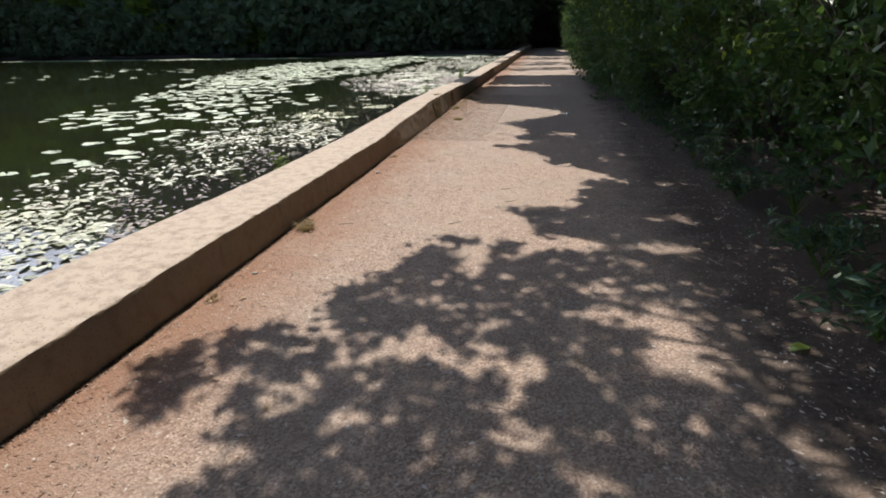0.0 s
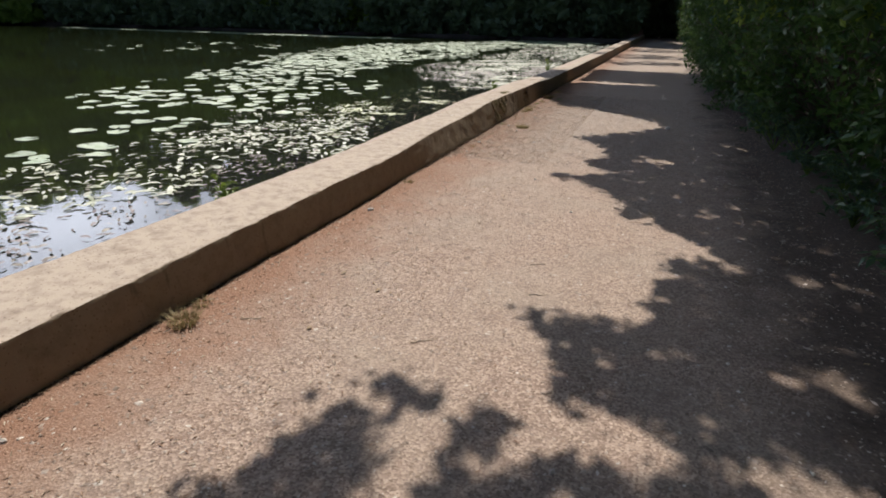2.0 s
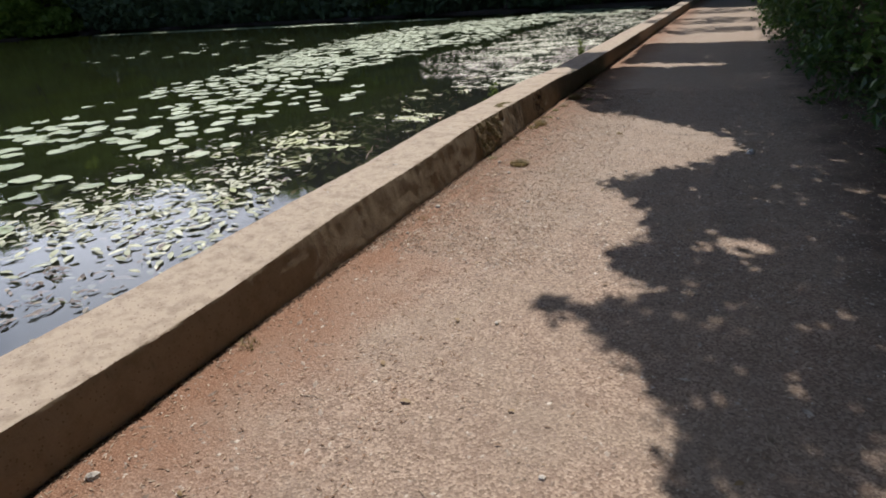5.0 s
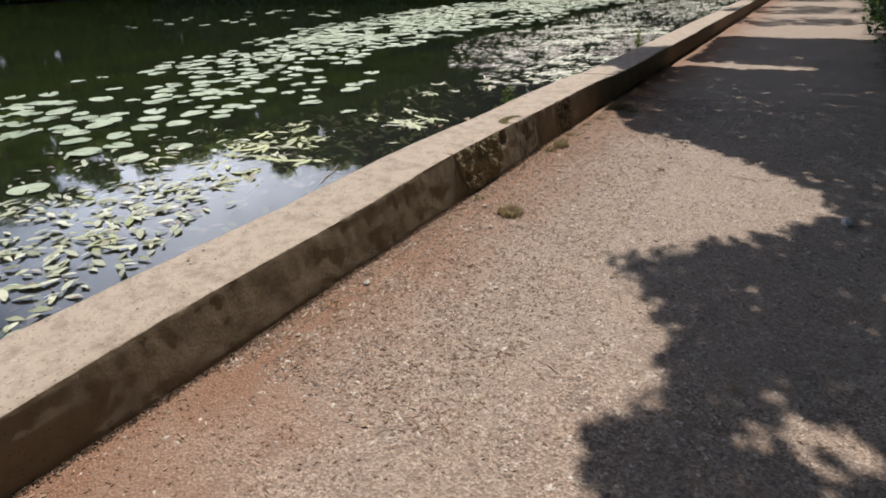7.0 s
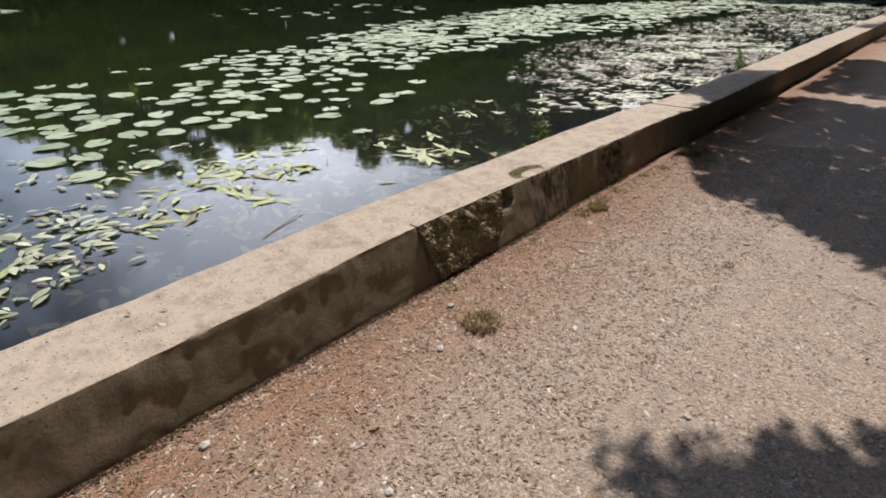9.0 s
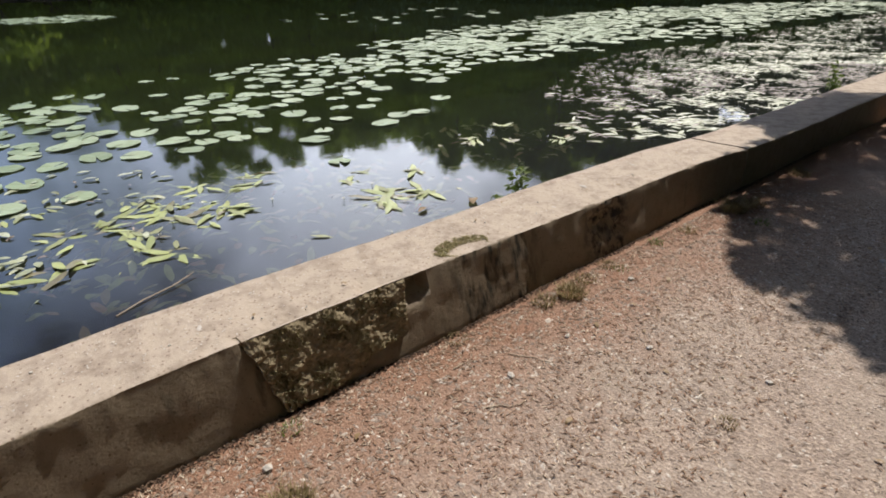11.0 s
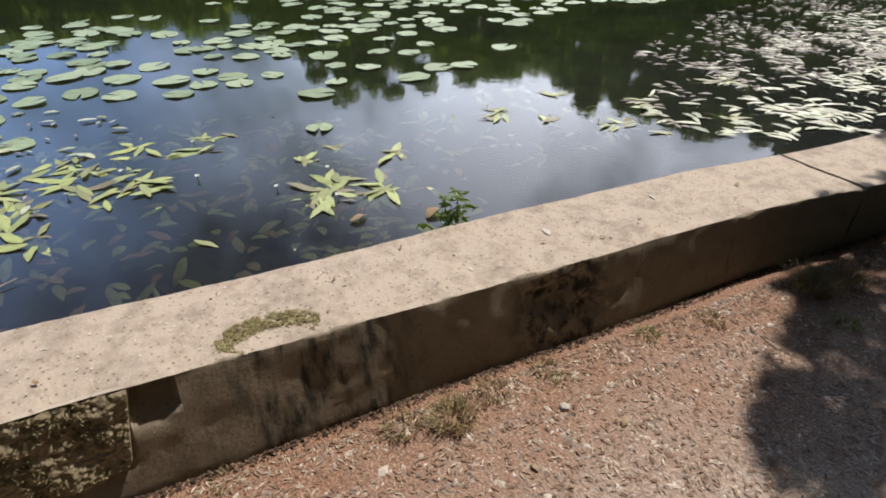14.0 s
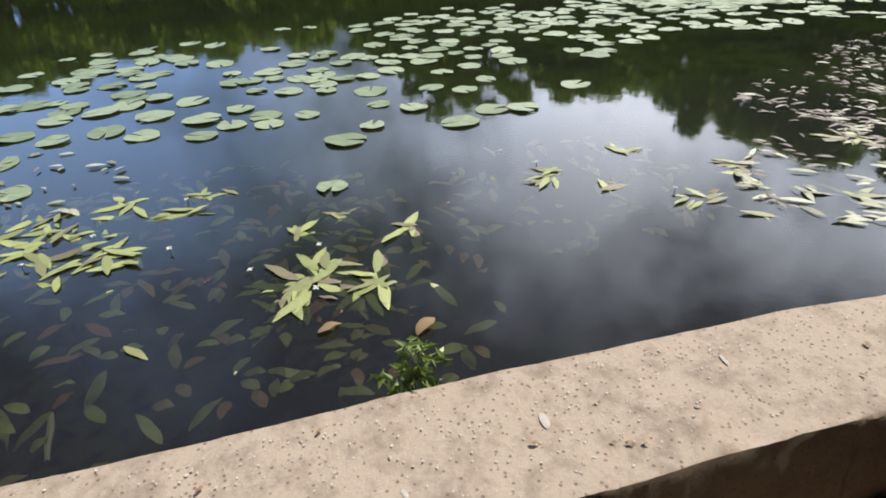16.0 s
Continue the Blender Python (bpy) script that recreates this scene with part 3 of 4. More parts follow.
            limbs[who].append(tube(pl, [0.05 * (1 - q / 8.5) + 0.005 for q in range(8)], 6))
            for e in twigs[j + 1:j + 60:5]:
                if (e - hub).length < 1.5:
                    limbs[who].append(tube(limb_points(rng, hub, e, 0.0, 0.04, 3), [0.010, 0.008, 0.006, 0.003], 4))
    for i, (x, y) in enumerate(TREES):
        root = new("tree")
        root.location = (x, y, 0)
        tagged(root, "leafy broadleaf tree arching its limbs over the gravel path", "tree", "trees over the path")
        z0 = ground_height(x, y) - 0.1
        pts = limb_points(rng, (x, y, z0), (x + 0.2, y + 0.3, 6.2), 0, 0.10, 8)
        move = Matrix.Translation((-x, -y, 0))
        me = mesh_of("trunk", *tube(pts, [0.22 - 0.016 * j for j in range(9)], 10), M_BARK, True)
        me.transform(move)
        child("trunk", me, root)
        if limbs[i]:
            me = mesh_of("limb", *joined(limbs[i]), M_BARK, True)
            me.transform(move)
            child("limb", me, root)
        # the rest of the crown, also unseen, stands back over the shrubs and blocks sky light
        k = 13000
        d = rng.normal(size=(k, 3))
        d /= np.linalg.norm(d, axis=1)[:, None]
        own = np.array((x + 0.9, y + 0.6, 7.2)) + d * np.array((3.3, 4.2, 1.9)) * rng.uniform(0.15, 1.0, (k, 1)) ** 0.4
        v1, f1 = leaves(rng, np.concatenate(groups[i]) if groups[i] else own[:50], 0.11, 0.062, 0.2)
        v2, f2 = leaves(rng, own, 0.19, 0.11, 0.2)
        v, f = np.concatenate([v1, v2]), np.concatenate([f1, f2 + len(v1)])
        me = mesh_of("crown", v, f, M_CANOPY)
        me.transform(move)
        child("crown", me, root)


overhanging_trees()


# ---------- shrubs beside the path ----------
def shrub(rng, x, y, r, height, lean, count):
    """A dense shrub: stems from one stool and bunches of leaves over a lumpy mound."""
    root = new("shrub")
    root.location = (x, y, ground_height(x, y) - 0.02)
    tagged(root, "dense dark green leafy shrub leaning over the path's edge", "shrub", "shrubs beside the path")
    bunch, stems = [], []
    n = int(count / 26)
    for j in range(n):
        a = rng.uniform(0, 2 * math.pi)
        zf = rng.random() ** 0.85
        prof = (0.55 + 0.55 * math.sin(math.pi * min(1, zf * 0.9 + 0.12))) * (1.0 if zf < 0.75 else 1 - (zf - 0.75) * 1.8)
        rr = r * prof * (0.86 + 0.28 * noise.noise((x + math.cos(a) * 1.6, y + math.sin(a) * 1.6, zf * 4)))
        rr *= rng.uniform(0.72, 1.06)
        c = Vector((math.cos(a) * rr + lean * zf, math.sin(a) * rr, 0.12 + zf * height))
        bunch.append(c)
        if j % 9 == 0:
            s = Vector((rng.normal() * 0.12, rng.normal() * 0.12, 0))
            stems.append(tube(limb_points(rng, s, c, 0.15, 0.06, 4), [0.022, 0.018, 0.013, 0.008, 0.003], 5))
    bunch = np.array([tuple(b) for b in bunch])
    which = rng.integers(0, len(bunch), count)
    pts = bunch[which] + rng.normal(size=(count, 3)) * (0.13, 0.13, 0.10)
    pts[:, 2] = np.maximum(pts[:, 2], 0.05)
    v, f = leaves(rng, pts, 0.105, 0.055, 0.35)
    child("stem", mesh_of("stem", *joined(stems), M_BARK, True), root)
    child("foliage", mesh_of("foliage", v, f, M_SHRUB), root)
    # a few bunches of paler leaves, with sunlight put into their colour
    tips = [b for b in bunch if b[0] < -0.45 * r and b[2] > 0.35 * height]
    if tips:
        q = np.concatenate([np.array(tips[j])[None, :] + rng.normal(size=(26, 3)) * (0.10, 0.10, 0.08) - (0.10, 0.0, 0.0) for j in rng.integers(0, len(tips), 5)])
        v, f = leaves(rng, q, 0.095, 0.05, 0.3)
        child("young_foliage", mesh_of("young_foliage", v, f, M_SUN_TINT), root, "yellow-green leaves coloured as if sunlit")
    return root


def build_shrubs():
    rng = np.random.default_rng(21)
    near = ((3.05, 0.4, 1.35, 3.0, -0.1, 9000), (3.15, 3.0, 1.45, 3.3, -0.15, 14000), (3.25, 5.6, 1.55, 3.4, -0.2, 15000), (3.05, 8.4, 1.5, 3.4, -0.2, 15000),
            (2.45, 11.2, 1.45, 3.2, -0.2, 13000), (2.2, 14.2, 1.5, 3.3, -0.2, 12000), (2.05, 17.3, 1.5, 3.4, -0.15, 11000), (1.85, 20.3, 1.45, 3.6, -0.15, 10000))
    for a in near:
        shrub(rng, *a)
    for j in range(8):
        shrub(rng, 2.0 + 0.25 * rng.random(), 23.4 + 3.7 * j, 1.65, 3.6, -0.15, 5000)
    for j in range(7):
        shrub(rng, 5.2, -1.0 + 4.4 * j, 1.9, 4.6, -0.4, 5000)


build_shrubs()


def herb(rng, x, y, tall, stems_n):
    """A low herb with arching stalks of paired leaflets."""
    root = new("herb_plant")
    root.location = (x, y, ground_height(x, y))
    tagged(root, "low green herb with paired leaflets at the shrubs' foot", "plant", "herbs at the path's edge")
    stalks, pts = [], []
    for j in range(stems_n):
        a = rng.uniform(0, 2 * math.pi)
        reach = tall * rng.uniform(0.5, 1.1)
        e = Vector((math.cos(a) * reach, math.sin(a) * reach, tall * rng.uniform(0.5, 1.0)))
        p = limb_points(rng, (0, 0, 0), e, tall * 0.3, 0.01, 6)
        stalks.append(tube(p, [0.006, 0.0055, 0.005, 0.004, 0.003, 0.002, 0.001], 4))
        for q in p[2:]:
            for s in range(4):
                pts.append(tuple(q + Vector((rng.normal() * 0.04, rng.normal() * 0.04, rng.normal() * 0.02))))
    v, f = leaves(rng, np.array(pts), 0.075, 0.032, 0.1, 0.35)
    child("stalk", mesh_of("stalk", *joined(stalks), M_GRASS), root)
    child("foliage", mesh_of("foliage", v, f, M_HERB), root)


def build_herbs():
    rng = np.random.default_rng(31)
    for j in range(22):
        y = 2.4 + j * 0.62 + rng.uniform(-0.2, 0.2)
        x = 1.78 - 0.05 * max(0, y - 8) + rng.uniform(-0.12, 0.3)
        herb(rng, x, y, rng.uniform(0.25, 0.5), 12)


build_herbs()


# ---------- far bank ----------
def bank_tree(rng, x, y, tall, spread, k=6500, leaf=None):
    root = new("tree" if tall > 6 else "bush")
    root.location = (x, y, ground_height(x, y) - 0.1)
    if tall > 6:
        tagged(root, "tall leafy tree on the pond's far bank", "tree", "trees on the far bank")
    else:
        tagged(root, "low leafy bush at the far water's edge", "bush", "bushes on the far bank")
    pts = limb_points(rng, (0, 0, 0), (rng.normal() * 0.4, rng.normal() * 0.4, tall * 0.8), 0, 0.2, 6)
    pieces = [tube(pts, [0.32 - 0.04 * j for j in range(7)], 8)]
    child("trunk", mesh_of("trunk", *pieces[0], M_BARK, True), root)
    lumps, limbs = [], []
    for j in range(42):
        a, zf = rng.uniform(0, 2 * math.pi), rng.random()
        wide = spread * (0.55 + 0.5 * math.sin(math.pi * (0.15 + 0.8 * zf)))
        rr = wide * rng.uniform(0.35, 0.95)
        c = Vector((math.cos(a) * rr, math.sin(a) * rr, tall * (0.03 + 0.9 * zf)))
        lumps.append((c, rng.uniform(0.8, 1.7) * spread / 3.5))
        limbs.append(tube(limb_points(rng, pts[min(6, 1 + int(zf * 5))], c, 0.2, 0.1, 3), [0.09, 0.06, 0.04, 0.015], 5))
    child("limb", mesh_of("limb", *joined(limbs), M_BARK, True), root)
    which = rng.integers(0, len(lumps), k)
    cs = np.array([tuple(c) for c, _ in lumps])
    rs = np.array([r for _, r in lumps])
    d = rng.normal(size=(k, 3))
    d /= np.linalg.norm(d, axis=1)[:, None]
    p = cs[which] + d * (rs[which] * rng.uniform(0.35, 1.05, k))[:, None] * np.array((1, 1, 0.75))
    p[:, 2] = np.maximum(p[:, 2], 0.3)
    v, f = leaves(rng, p, 0.72, 0.5, 0.3)
    child("crown", mesh_of("crown", v, f, leaf or M_HAZED), root)


def build_far_bank():
    rng = np.random.default_rng(41)
    x = -60.0
    while x < -4:
        bank_tree(rng, x, SHORE_N + 3.5 + rng.uniform(-0.5, 2.5), rng.uniform(15.0, 18.0) + 1.5 * ease(-30, -45, x), 3.9, 8000, M_SUNLIT if x < -22 else M_HAZED)
        x += 4.3
    for x, y in ((-3.6, 60.5), (-1.0, 62.0), (1.6, 60.0), (4.5, 58.0), (7.0, 62.0)):
        bank_tree(rng, x, y, rng.uniform(12, 15), 4.2)
    x = -58.0
    while x < 14:
        bank_tree(rng, x, SHORE_N + 13 + rng.uniform(-1, 2), rng.uniform(15, 18), 4.6)
        x += 6.5
    y = -30.0
    while y < 48:
        tall = 10.6 + 9.0 * ease(21, 28, y) + 2.0 * ease(0, -12, y)
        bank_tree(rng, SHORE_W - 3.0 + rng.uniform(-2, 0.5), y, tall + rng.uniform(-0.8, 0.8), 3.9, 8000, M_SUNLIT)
        y += 4.0
    for j in range(17):
        bank_tree(rng, -58.0 + 3.3 * j, SHORE_N + 1.6 + rng.uniform(-0.3, 0.5), rng.uniform(3.6, 5), 3.0, 2600)
    for j in range(15):
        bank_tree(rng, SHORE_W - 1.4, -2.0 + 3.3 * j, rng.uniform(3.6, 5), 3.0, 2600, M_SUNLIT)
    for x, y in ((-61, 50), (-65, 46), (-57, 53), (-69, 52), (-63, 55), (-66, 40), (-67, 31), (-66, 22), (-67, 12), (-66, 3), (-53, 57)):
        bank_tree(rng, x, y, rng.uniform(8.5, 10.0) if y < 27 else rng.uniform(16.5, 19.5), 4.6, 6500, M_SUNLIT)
    x = -58.0
    while x < 0:
        bank_tree(rng, x, SHORE_S - 4, rng.uniform(11, 15), 4.4)
        x += 7.5
    y = -30.0
    while y < 60:
        bank_tree(rng, 12 + rng.uniform(0, 3), y, rng.uniform(11, 15), 4.4)
        y += 7.5


build_far_bank()


# ---------- lily pads and pondweed ----------
def pad_geometry(rng, radius, ring=18, thick=0.006):
    cut = rng.uniform(0.08, 0.22)
    ph = rng.uniform(0, 6.28)
    oval = rng.uniform(1.0, 1.18)
    top, verts, faces = [], [(0, 0, 0.006)], []
    for j in range(ring + 1):
        a = cut + (2 * math.pi - 2 * cut) * j / ring
        rr = radius * (1 + 0.035 * math.sin(3 * a + ph) + 0.02 * math.sin(7 * a + 2 * ph))
        z = 0.008 + radius * 0.05 * max(0, math.sin(2 * a + ph)) + 0.003 * math.sin(5 * a)
        verts.append((rr * math.cos(a) * oval, rr * math.sin(a), z))
    for j in range(ring + 1):
        x, y, z = verts[1 + j]
        verts.append((x * 0.985, y * 0.985, z - thick))
    for j in range(ring):
        faces.append((0, 1 + j, 2 + j))
        faces.append((1 + j, ring + 2 + j, ring + 3 + j, 2 + j))
    return verts, faces


def field_density(x, y):
    """How thickly the pads stand: a long bank of them out in the pond."""
    cx = -8.2 - 2.6 * ease(11, 20, y) - 0.6 * ease(20, 30, y) + 4.0 * ease(32, 42, y)
    half = 2.5 + 1.4 * ease(16, 26, y) - 0.7 * (1 - ease(8.5, 11.5, y)) 
    d = 1 - abs(x - cx) / half
    d = max(0.0, d) ** 0.6 * ease(8.6, 11.0, y) * (1 - 0.8 * ease(41, 45, y))
    d = max(d, 0.28 * (1 - min(1, math.hypot((x + 6.3) / 1.2, (y - 8.3) / 3.6))))
    return d * (0.55 + 0.9 * max(-0.5, noise.noise((x * 0.45, y * 0.45, 2))))


NEAR_PADS = ((-6.18, 11.73), (-6.47, 10.60), (-6.56, 10.97), (-6.06, 10.35), (-5.43, 10.63), (-7.51, 11.24), (-6.63, 11.70), (-6.35, 11.27), (-6.29, 12.25), (-6.42, 12.57), (-5.67, 12.80), (-5.94, 13.05),
             (-6.29, 13.47), (-5.77, 13.73), (-6.00, 14.09), (-5.94, 14.34), (-4.86, 12.61), (-6.82, 12.01), (-7.24, 11.57), (-7.14, 12.80), (-6.50, 13.20), (-6.85, 13.77), (-6.67, 14.05), (-6.94, 14.36),
             (-6.44, 15.08), (-7.25, 12.45), (-6.38, 11.95), (-7.18, 10.79), (-7.05, 10.46), (-6.89, 11.29), (-6.53, 12.22), (-5.48, 10.15), (-6.15, 10.05), (-6.70, 10.25), (-6.95, 13.20), (-7.40, 12.15))


def build_pads():
    rng = np.random.default_rng(51)
    meshes = [mesh_of("lily_pad", *pad_geometry(rng, r, 18), M_PAD, False) for r in (0.10, 0.12, 0.13, 0.14, 0.155, 0.12, 0.135)]
    placed = [(x, y, 0.12) for x, y in NEAR_PADS]
    pieces = []
    tries = 0
    while tries < 26000 and len(placed) < 2600:
        tries += 1
        y = rng.uniform(5.0, 45.0)
        x = rng.uniform(-17.0, -4.2)
        if rng.random() > field_density(x, y) * 1.15 or (x > -7.3 and 9.6 < y < 15.0):
            continue
        r = rng.uniform(0.10, 0.165)
        if y < 18 and any((x - a) ** 2 + (y - b) ** 2 < (0.78 * (r + c)) ** 2 for a, b, c in placed):
            continue
        placed.append((x, y, r))
    # the first strip is added to draw the bright glare line below the far shore
    for cx, cy, rx, ry, k in ((-33.0, 40.6, 17.0, 0.9, 1500), (-30.5, 14.0, 2.6, 2.2, 200), (-20.0, 24.0, 4.0, 5.0, 30)):
        for j in range(k):
            a, q = rng.uniform(0, 6.28), math.sqrt(rng.random())
            placed.append((cx + math.cos(a) * q * rx, cy + math.sin(a) * q * ry, rng.uniform(0.12, 0.2)))
    placed.sort(key=lambda p: (p[0] + 2) ** 2 + (p[1] - 11.5) ** 2)
    for i, (x, y, r) in enumerate(placed):
        m = pose(x, y, 0.001 + 0.002 * (i % 4), rng.normal() * 1.5, rng.normal() * 1.5, rng.uniform(0, 360))
        if i < 300:
            thing("lily_pad", meshes[i % 7], "round green lily pad floating on the pond", "lily pad", "floating lily pads", m=m)
        else:
            v, f = pad_geometry(rng, r, 12)
            pieces.append(([m @ Vector(q) for q in v], f))
    thing("lily_pad_field", mesh_of("lily_pad_field", *joined(pieces), M_PAD), "wide field of pale green lily pads on dark water", "lily pads", kind="stuff")


build_pads()


def weed_leaf(rng, length, width, curl):
    """A long floating leaf, a thin blade with a shallow midrib and a wavy edge."""
    verts, faces = [], []
    n = 10
    for j in range(n + 1):
        f = j / n
        w = width * 0.5 * max(0.02, math.sin(math.pi * (0.01 + 0.985 * f) ** 0.85)) ** 0.8
        z = 0.004 + curl * math.sin(math.pi * f)
        x = length * (f - 0.5)
        k = 0.1 * w * math.sin(9 * f + 20 * length)
        verts += [(x, -w + k, z + 0.002 * math.sin(11 * f)), (x, k, z + 0.001), (x, w + k, z + 0.002 * math.sin(9 * f + 2))]
    for j in range(n):
        a = j * 3
        faces += [(a, a + 3, a + 4, a + 1), (a + 1, a + 4, a + 5, a + 2)]
    return verts, faces


WEED_BEDS = (  # x, y, half-widths, share of cover
    (-4.35, 6.6, 1.2, 2.9, 0.52), (-5.2, 9.4, 1.1, 1.8, 0.22), (-4.4, 9.2, 0.8, 1.0, 0.15), (-3.9, 18.6, 1.1, 3.2, 1.0), (-4.9, 17.8, 1.2, 1.6, 0.75), (-3.5, 16.3, 0.6, 0.8, 0.3),
    (-4.9, 20.5, 2.0, 3.2, 0.8), (-4.7, 27.0, 2.1, 6.0, 0.9), (-4.8, 36.0, 2.1, 7.0, 0.8), (-4.2, 2.5, 1.0, 2.2, 0.9),
)


def build_weeds():
    rng = np.random.default_rng(61)
    shapes = [mesh_of("leaf", *weed_leaf(rng, 0.215 * s, 0.052 * s, c), M_CLUMP, True) for s, c in ((1.0, 0.002), (0.7, 0.003), (1.1, 0.001), (0.45, 0.004), (0.85, 0.003))]
    clumps = ((-3.82, 12.38, 0.22, 26), (-3.67, 12.66, 0.13, 9), (-3.93, 10.90, 0.16, 9), (-4.16, 11.23, 0.05, 3), (-4.01, 11.47, 0.03, 1), (-3.52, 11.68, 0.02, 1), (-4.58, 11.05, 0.24, 17), (-4.45, 11.38, 0.22, 14), (-4.60, 10.50, 0.25, 12), (-4.90, 10.90, 0.20, 9), (-5.00, 11.40, 0.20, 7), (-4.10, 10.30, 0.20, 9),
              (-4.22, 10.78, 0.16, 11), (-4.72, 11.70, 0.14, 5), (-4.97, 11.86, 0.14, 5), (-4.36, 12.36, 0.10, 4), (-4.46, 12.60, 0.08, 4), (-4.16, 12.95, 0.13, 5), (-3.92, 12.74, 0.05, 2), (-4.55, 13.95, 0.13, 8),
              (-4.24, 14.19, 0.08, 4), (-4.79, 14.62, 0.08, 3), (-3.95, 14.60, 0.13, 8), (-3.70, 14.80, 0.05, 2), (-4.30, 15.20, 0.17, 8), (-3.75, 15.42, 0.14, 7), (-4.43, 16.20, 0.2, 8),
              (-5.3, 10.2, 0.3, 7), (-4.2, 9.9, 0.3, 10), (-3.9, 9.0, 0.3, 9), (-4.7, 9.3, 0.3, 8))
    for cx, cy, r, k in clumps:
        root = new("pondweed_clump")
        root.location = (cx, cy, 0)
        tagged(root, "clump of long yellow-green pondweed leaves floating on water", "pondweed", "pondweed clumps")
        for j in range(int(k * 1.4)):
            a = rng.uniform(0, 6.28)
            q = r * math.sqrt(rng.random())
            m = pose(math.cos(a) * q, math.sin(a) * q, -0.013 + 0.02 * rng.random(), rng.normal() * 4, rng.normal() * 5, math.degrees(a) + rng.normal() * 28)
            child("leaf", shapes[int(rng.integers(5))], root, m=m)
    beds, brown = [], []
    for cx, cy, rx, ry, cover in WEED_BEDS:
        k = int(rx * ry * math.pi * (480 if cy < 22 else 150) * cover)
        for j in range(k):
            a, q = rng.uniform(0, 6.28), 1.15 * math.sqrt(rng.random())
            x, y = cx + math.cos(a) * q * rx, cy + math.sin(a) * q * ry
            if x > -2.75 - 0.25 * (y < 13) or 0.7 * noise.noise((x * 0.9, y * 0.9, 6)) + 0.6 * noise.noise((x * 2.7, y * 2.7, 3)) + 0.55 * rng.normal() < 0.30 - 0.6 * cover + 0.8 * (13.5 < y < 16.2) * (16.2 - y) / 2.7 + 0.5 * max(0, q - 0.6):
                continue
            # long leaves lie in loose tresses, swept along the bank
            if y > 14 and noise.noise((x * 1.6, y * 2.6, 12)) + 0.4 * noise.noise((x * 5, y * 7, 2)) < 0.05 * (y < 18) + 0.2 * rng.normal():
                continue
            s = (rng.uniform(0.55, 1.25) if y < 16.5 else rng.uniform(0.45, 1.0)) if y > 14 else rng.uniform(0.45, 1.0) * 0.9
            m = pose(x, y, 0.004 + 0.012 * rng.random(), rng.normal() * 4, rng.normal() * 4, rng.uniform(0, 360) if y < 14 else 35 + 40 * rng.normal())
            red = noise.noise((x * 0.5, y * 0.5, 9)) > 0.22 or (14.6 < y < 19.5 and x < -4.1 and rng.random() < 0.8) or rng.random() < 0.12
            n = 3
            s *= 0.6 if red else 0.9
            v = []
            for i in range(n + 1):
                f = i / n
                w = (0.016 if y > 14 else 0.026) * s * (0.25 + math.sin(math.pi * f))
                v += [m @ Vector((0.17 * s * (f - 0.5), -w, 0.006 * math.sin(3 * f))), m @ Vector((0.17 * s * (f - 0.5), w, 0.004 + 0.006 * math.sin(3 * f)))]
            fc = [(2 * i, 2 * i + 2, 2 * i + 3, 2 * i + 1) for i in range(n)]
            (brown if red else beds).append((v, fc))
    sunk = []
    for cx, cy, rx, ry, k in ((-4.3, 11.6, 1.3, 1.5, 330), (-3.6, 12.7, 0.6, 0.6, 50), (-3.4, 11.4, 0.5, 1.2, 14), (-4.5, 14.0, 0.8, 1.0, 90), (-3.7, 9.0, 0.8, 2.0, 160)):
        for j in range(k):
            a, q = rng.uniform(0, 6.28), math.sqrt(rng.random())
            v, f = weed_leaf(rng, rng.uniform(0.08, 0.17), 0.05, 0.01)
            m = pose(cx + math.cos(a) * q * rx, cy + math.sin(a) * q * ry, -0.024 - 0.05 * rng.random(), rng.normal() * 10, rng.normal() * 14, rng.uniform(0, 360))
            sunk.append(([m @ Vector(u) for u in v], f))
    thing("sunken_leaves", mesh_of("sunken_leaves", *joined(sunk), M_SUNK), "reddish brown and green leaves drowned below the surface", "leaves", kind="stuff")
    thing("pondweed_mat", mesh_of("pondweed_mat", *joined(beds), M_WEED), "dense mat of pale yellow-green floating pondweed leaves", "pondweed", kind="stuff")
    thing("browned_pondweed_mat", mesh_of("browned_pondweed_mat", *joined(brown), M_RUST), "reddish brown mat of old pondweed at the surface", "pondweed", kind="stuff")


build_weeds()


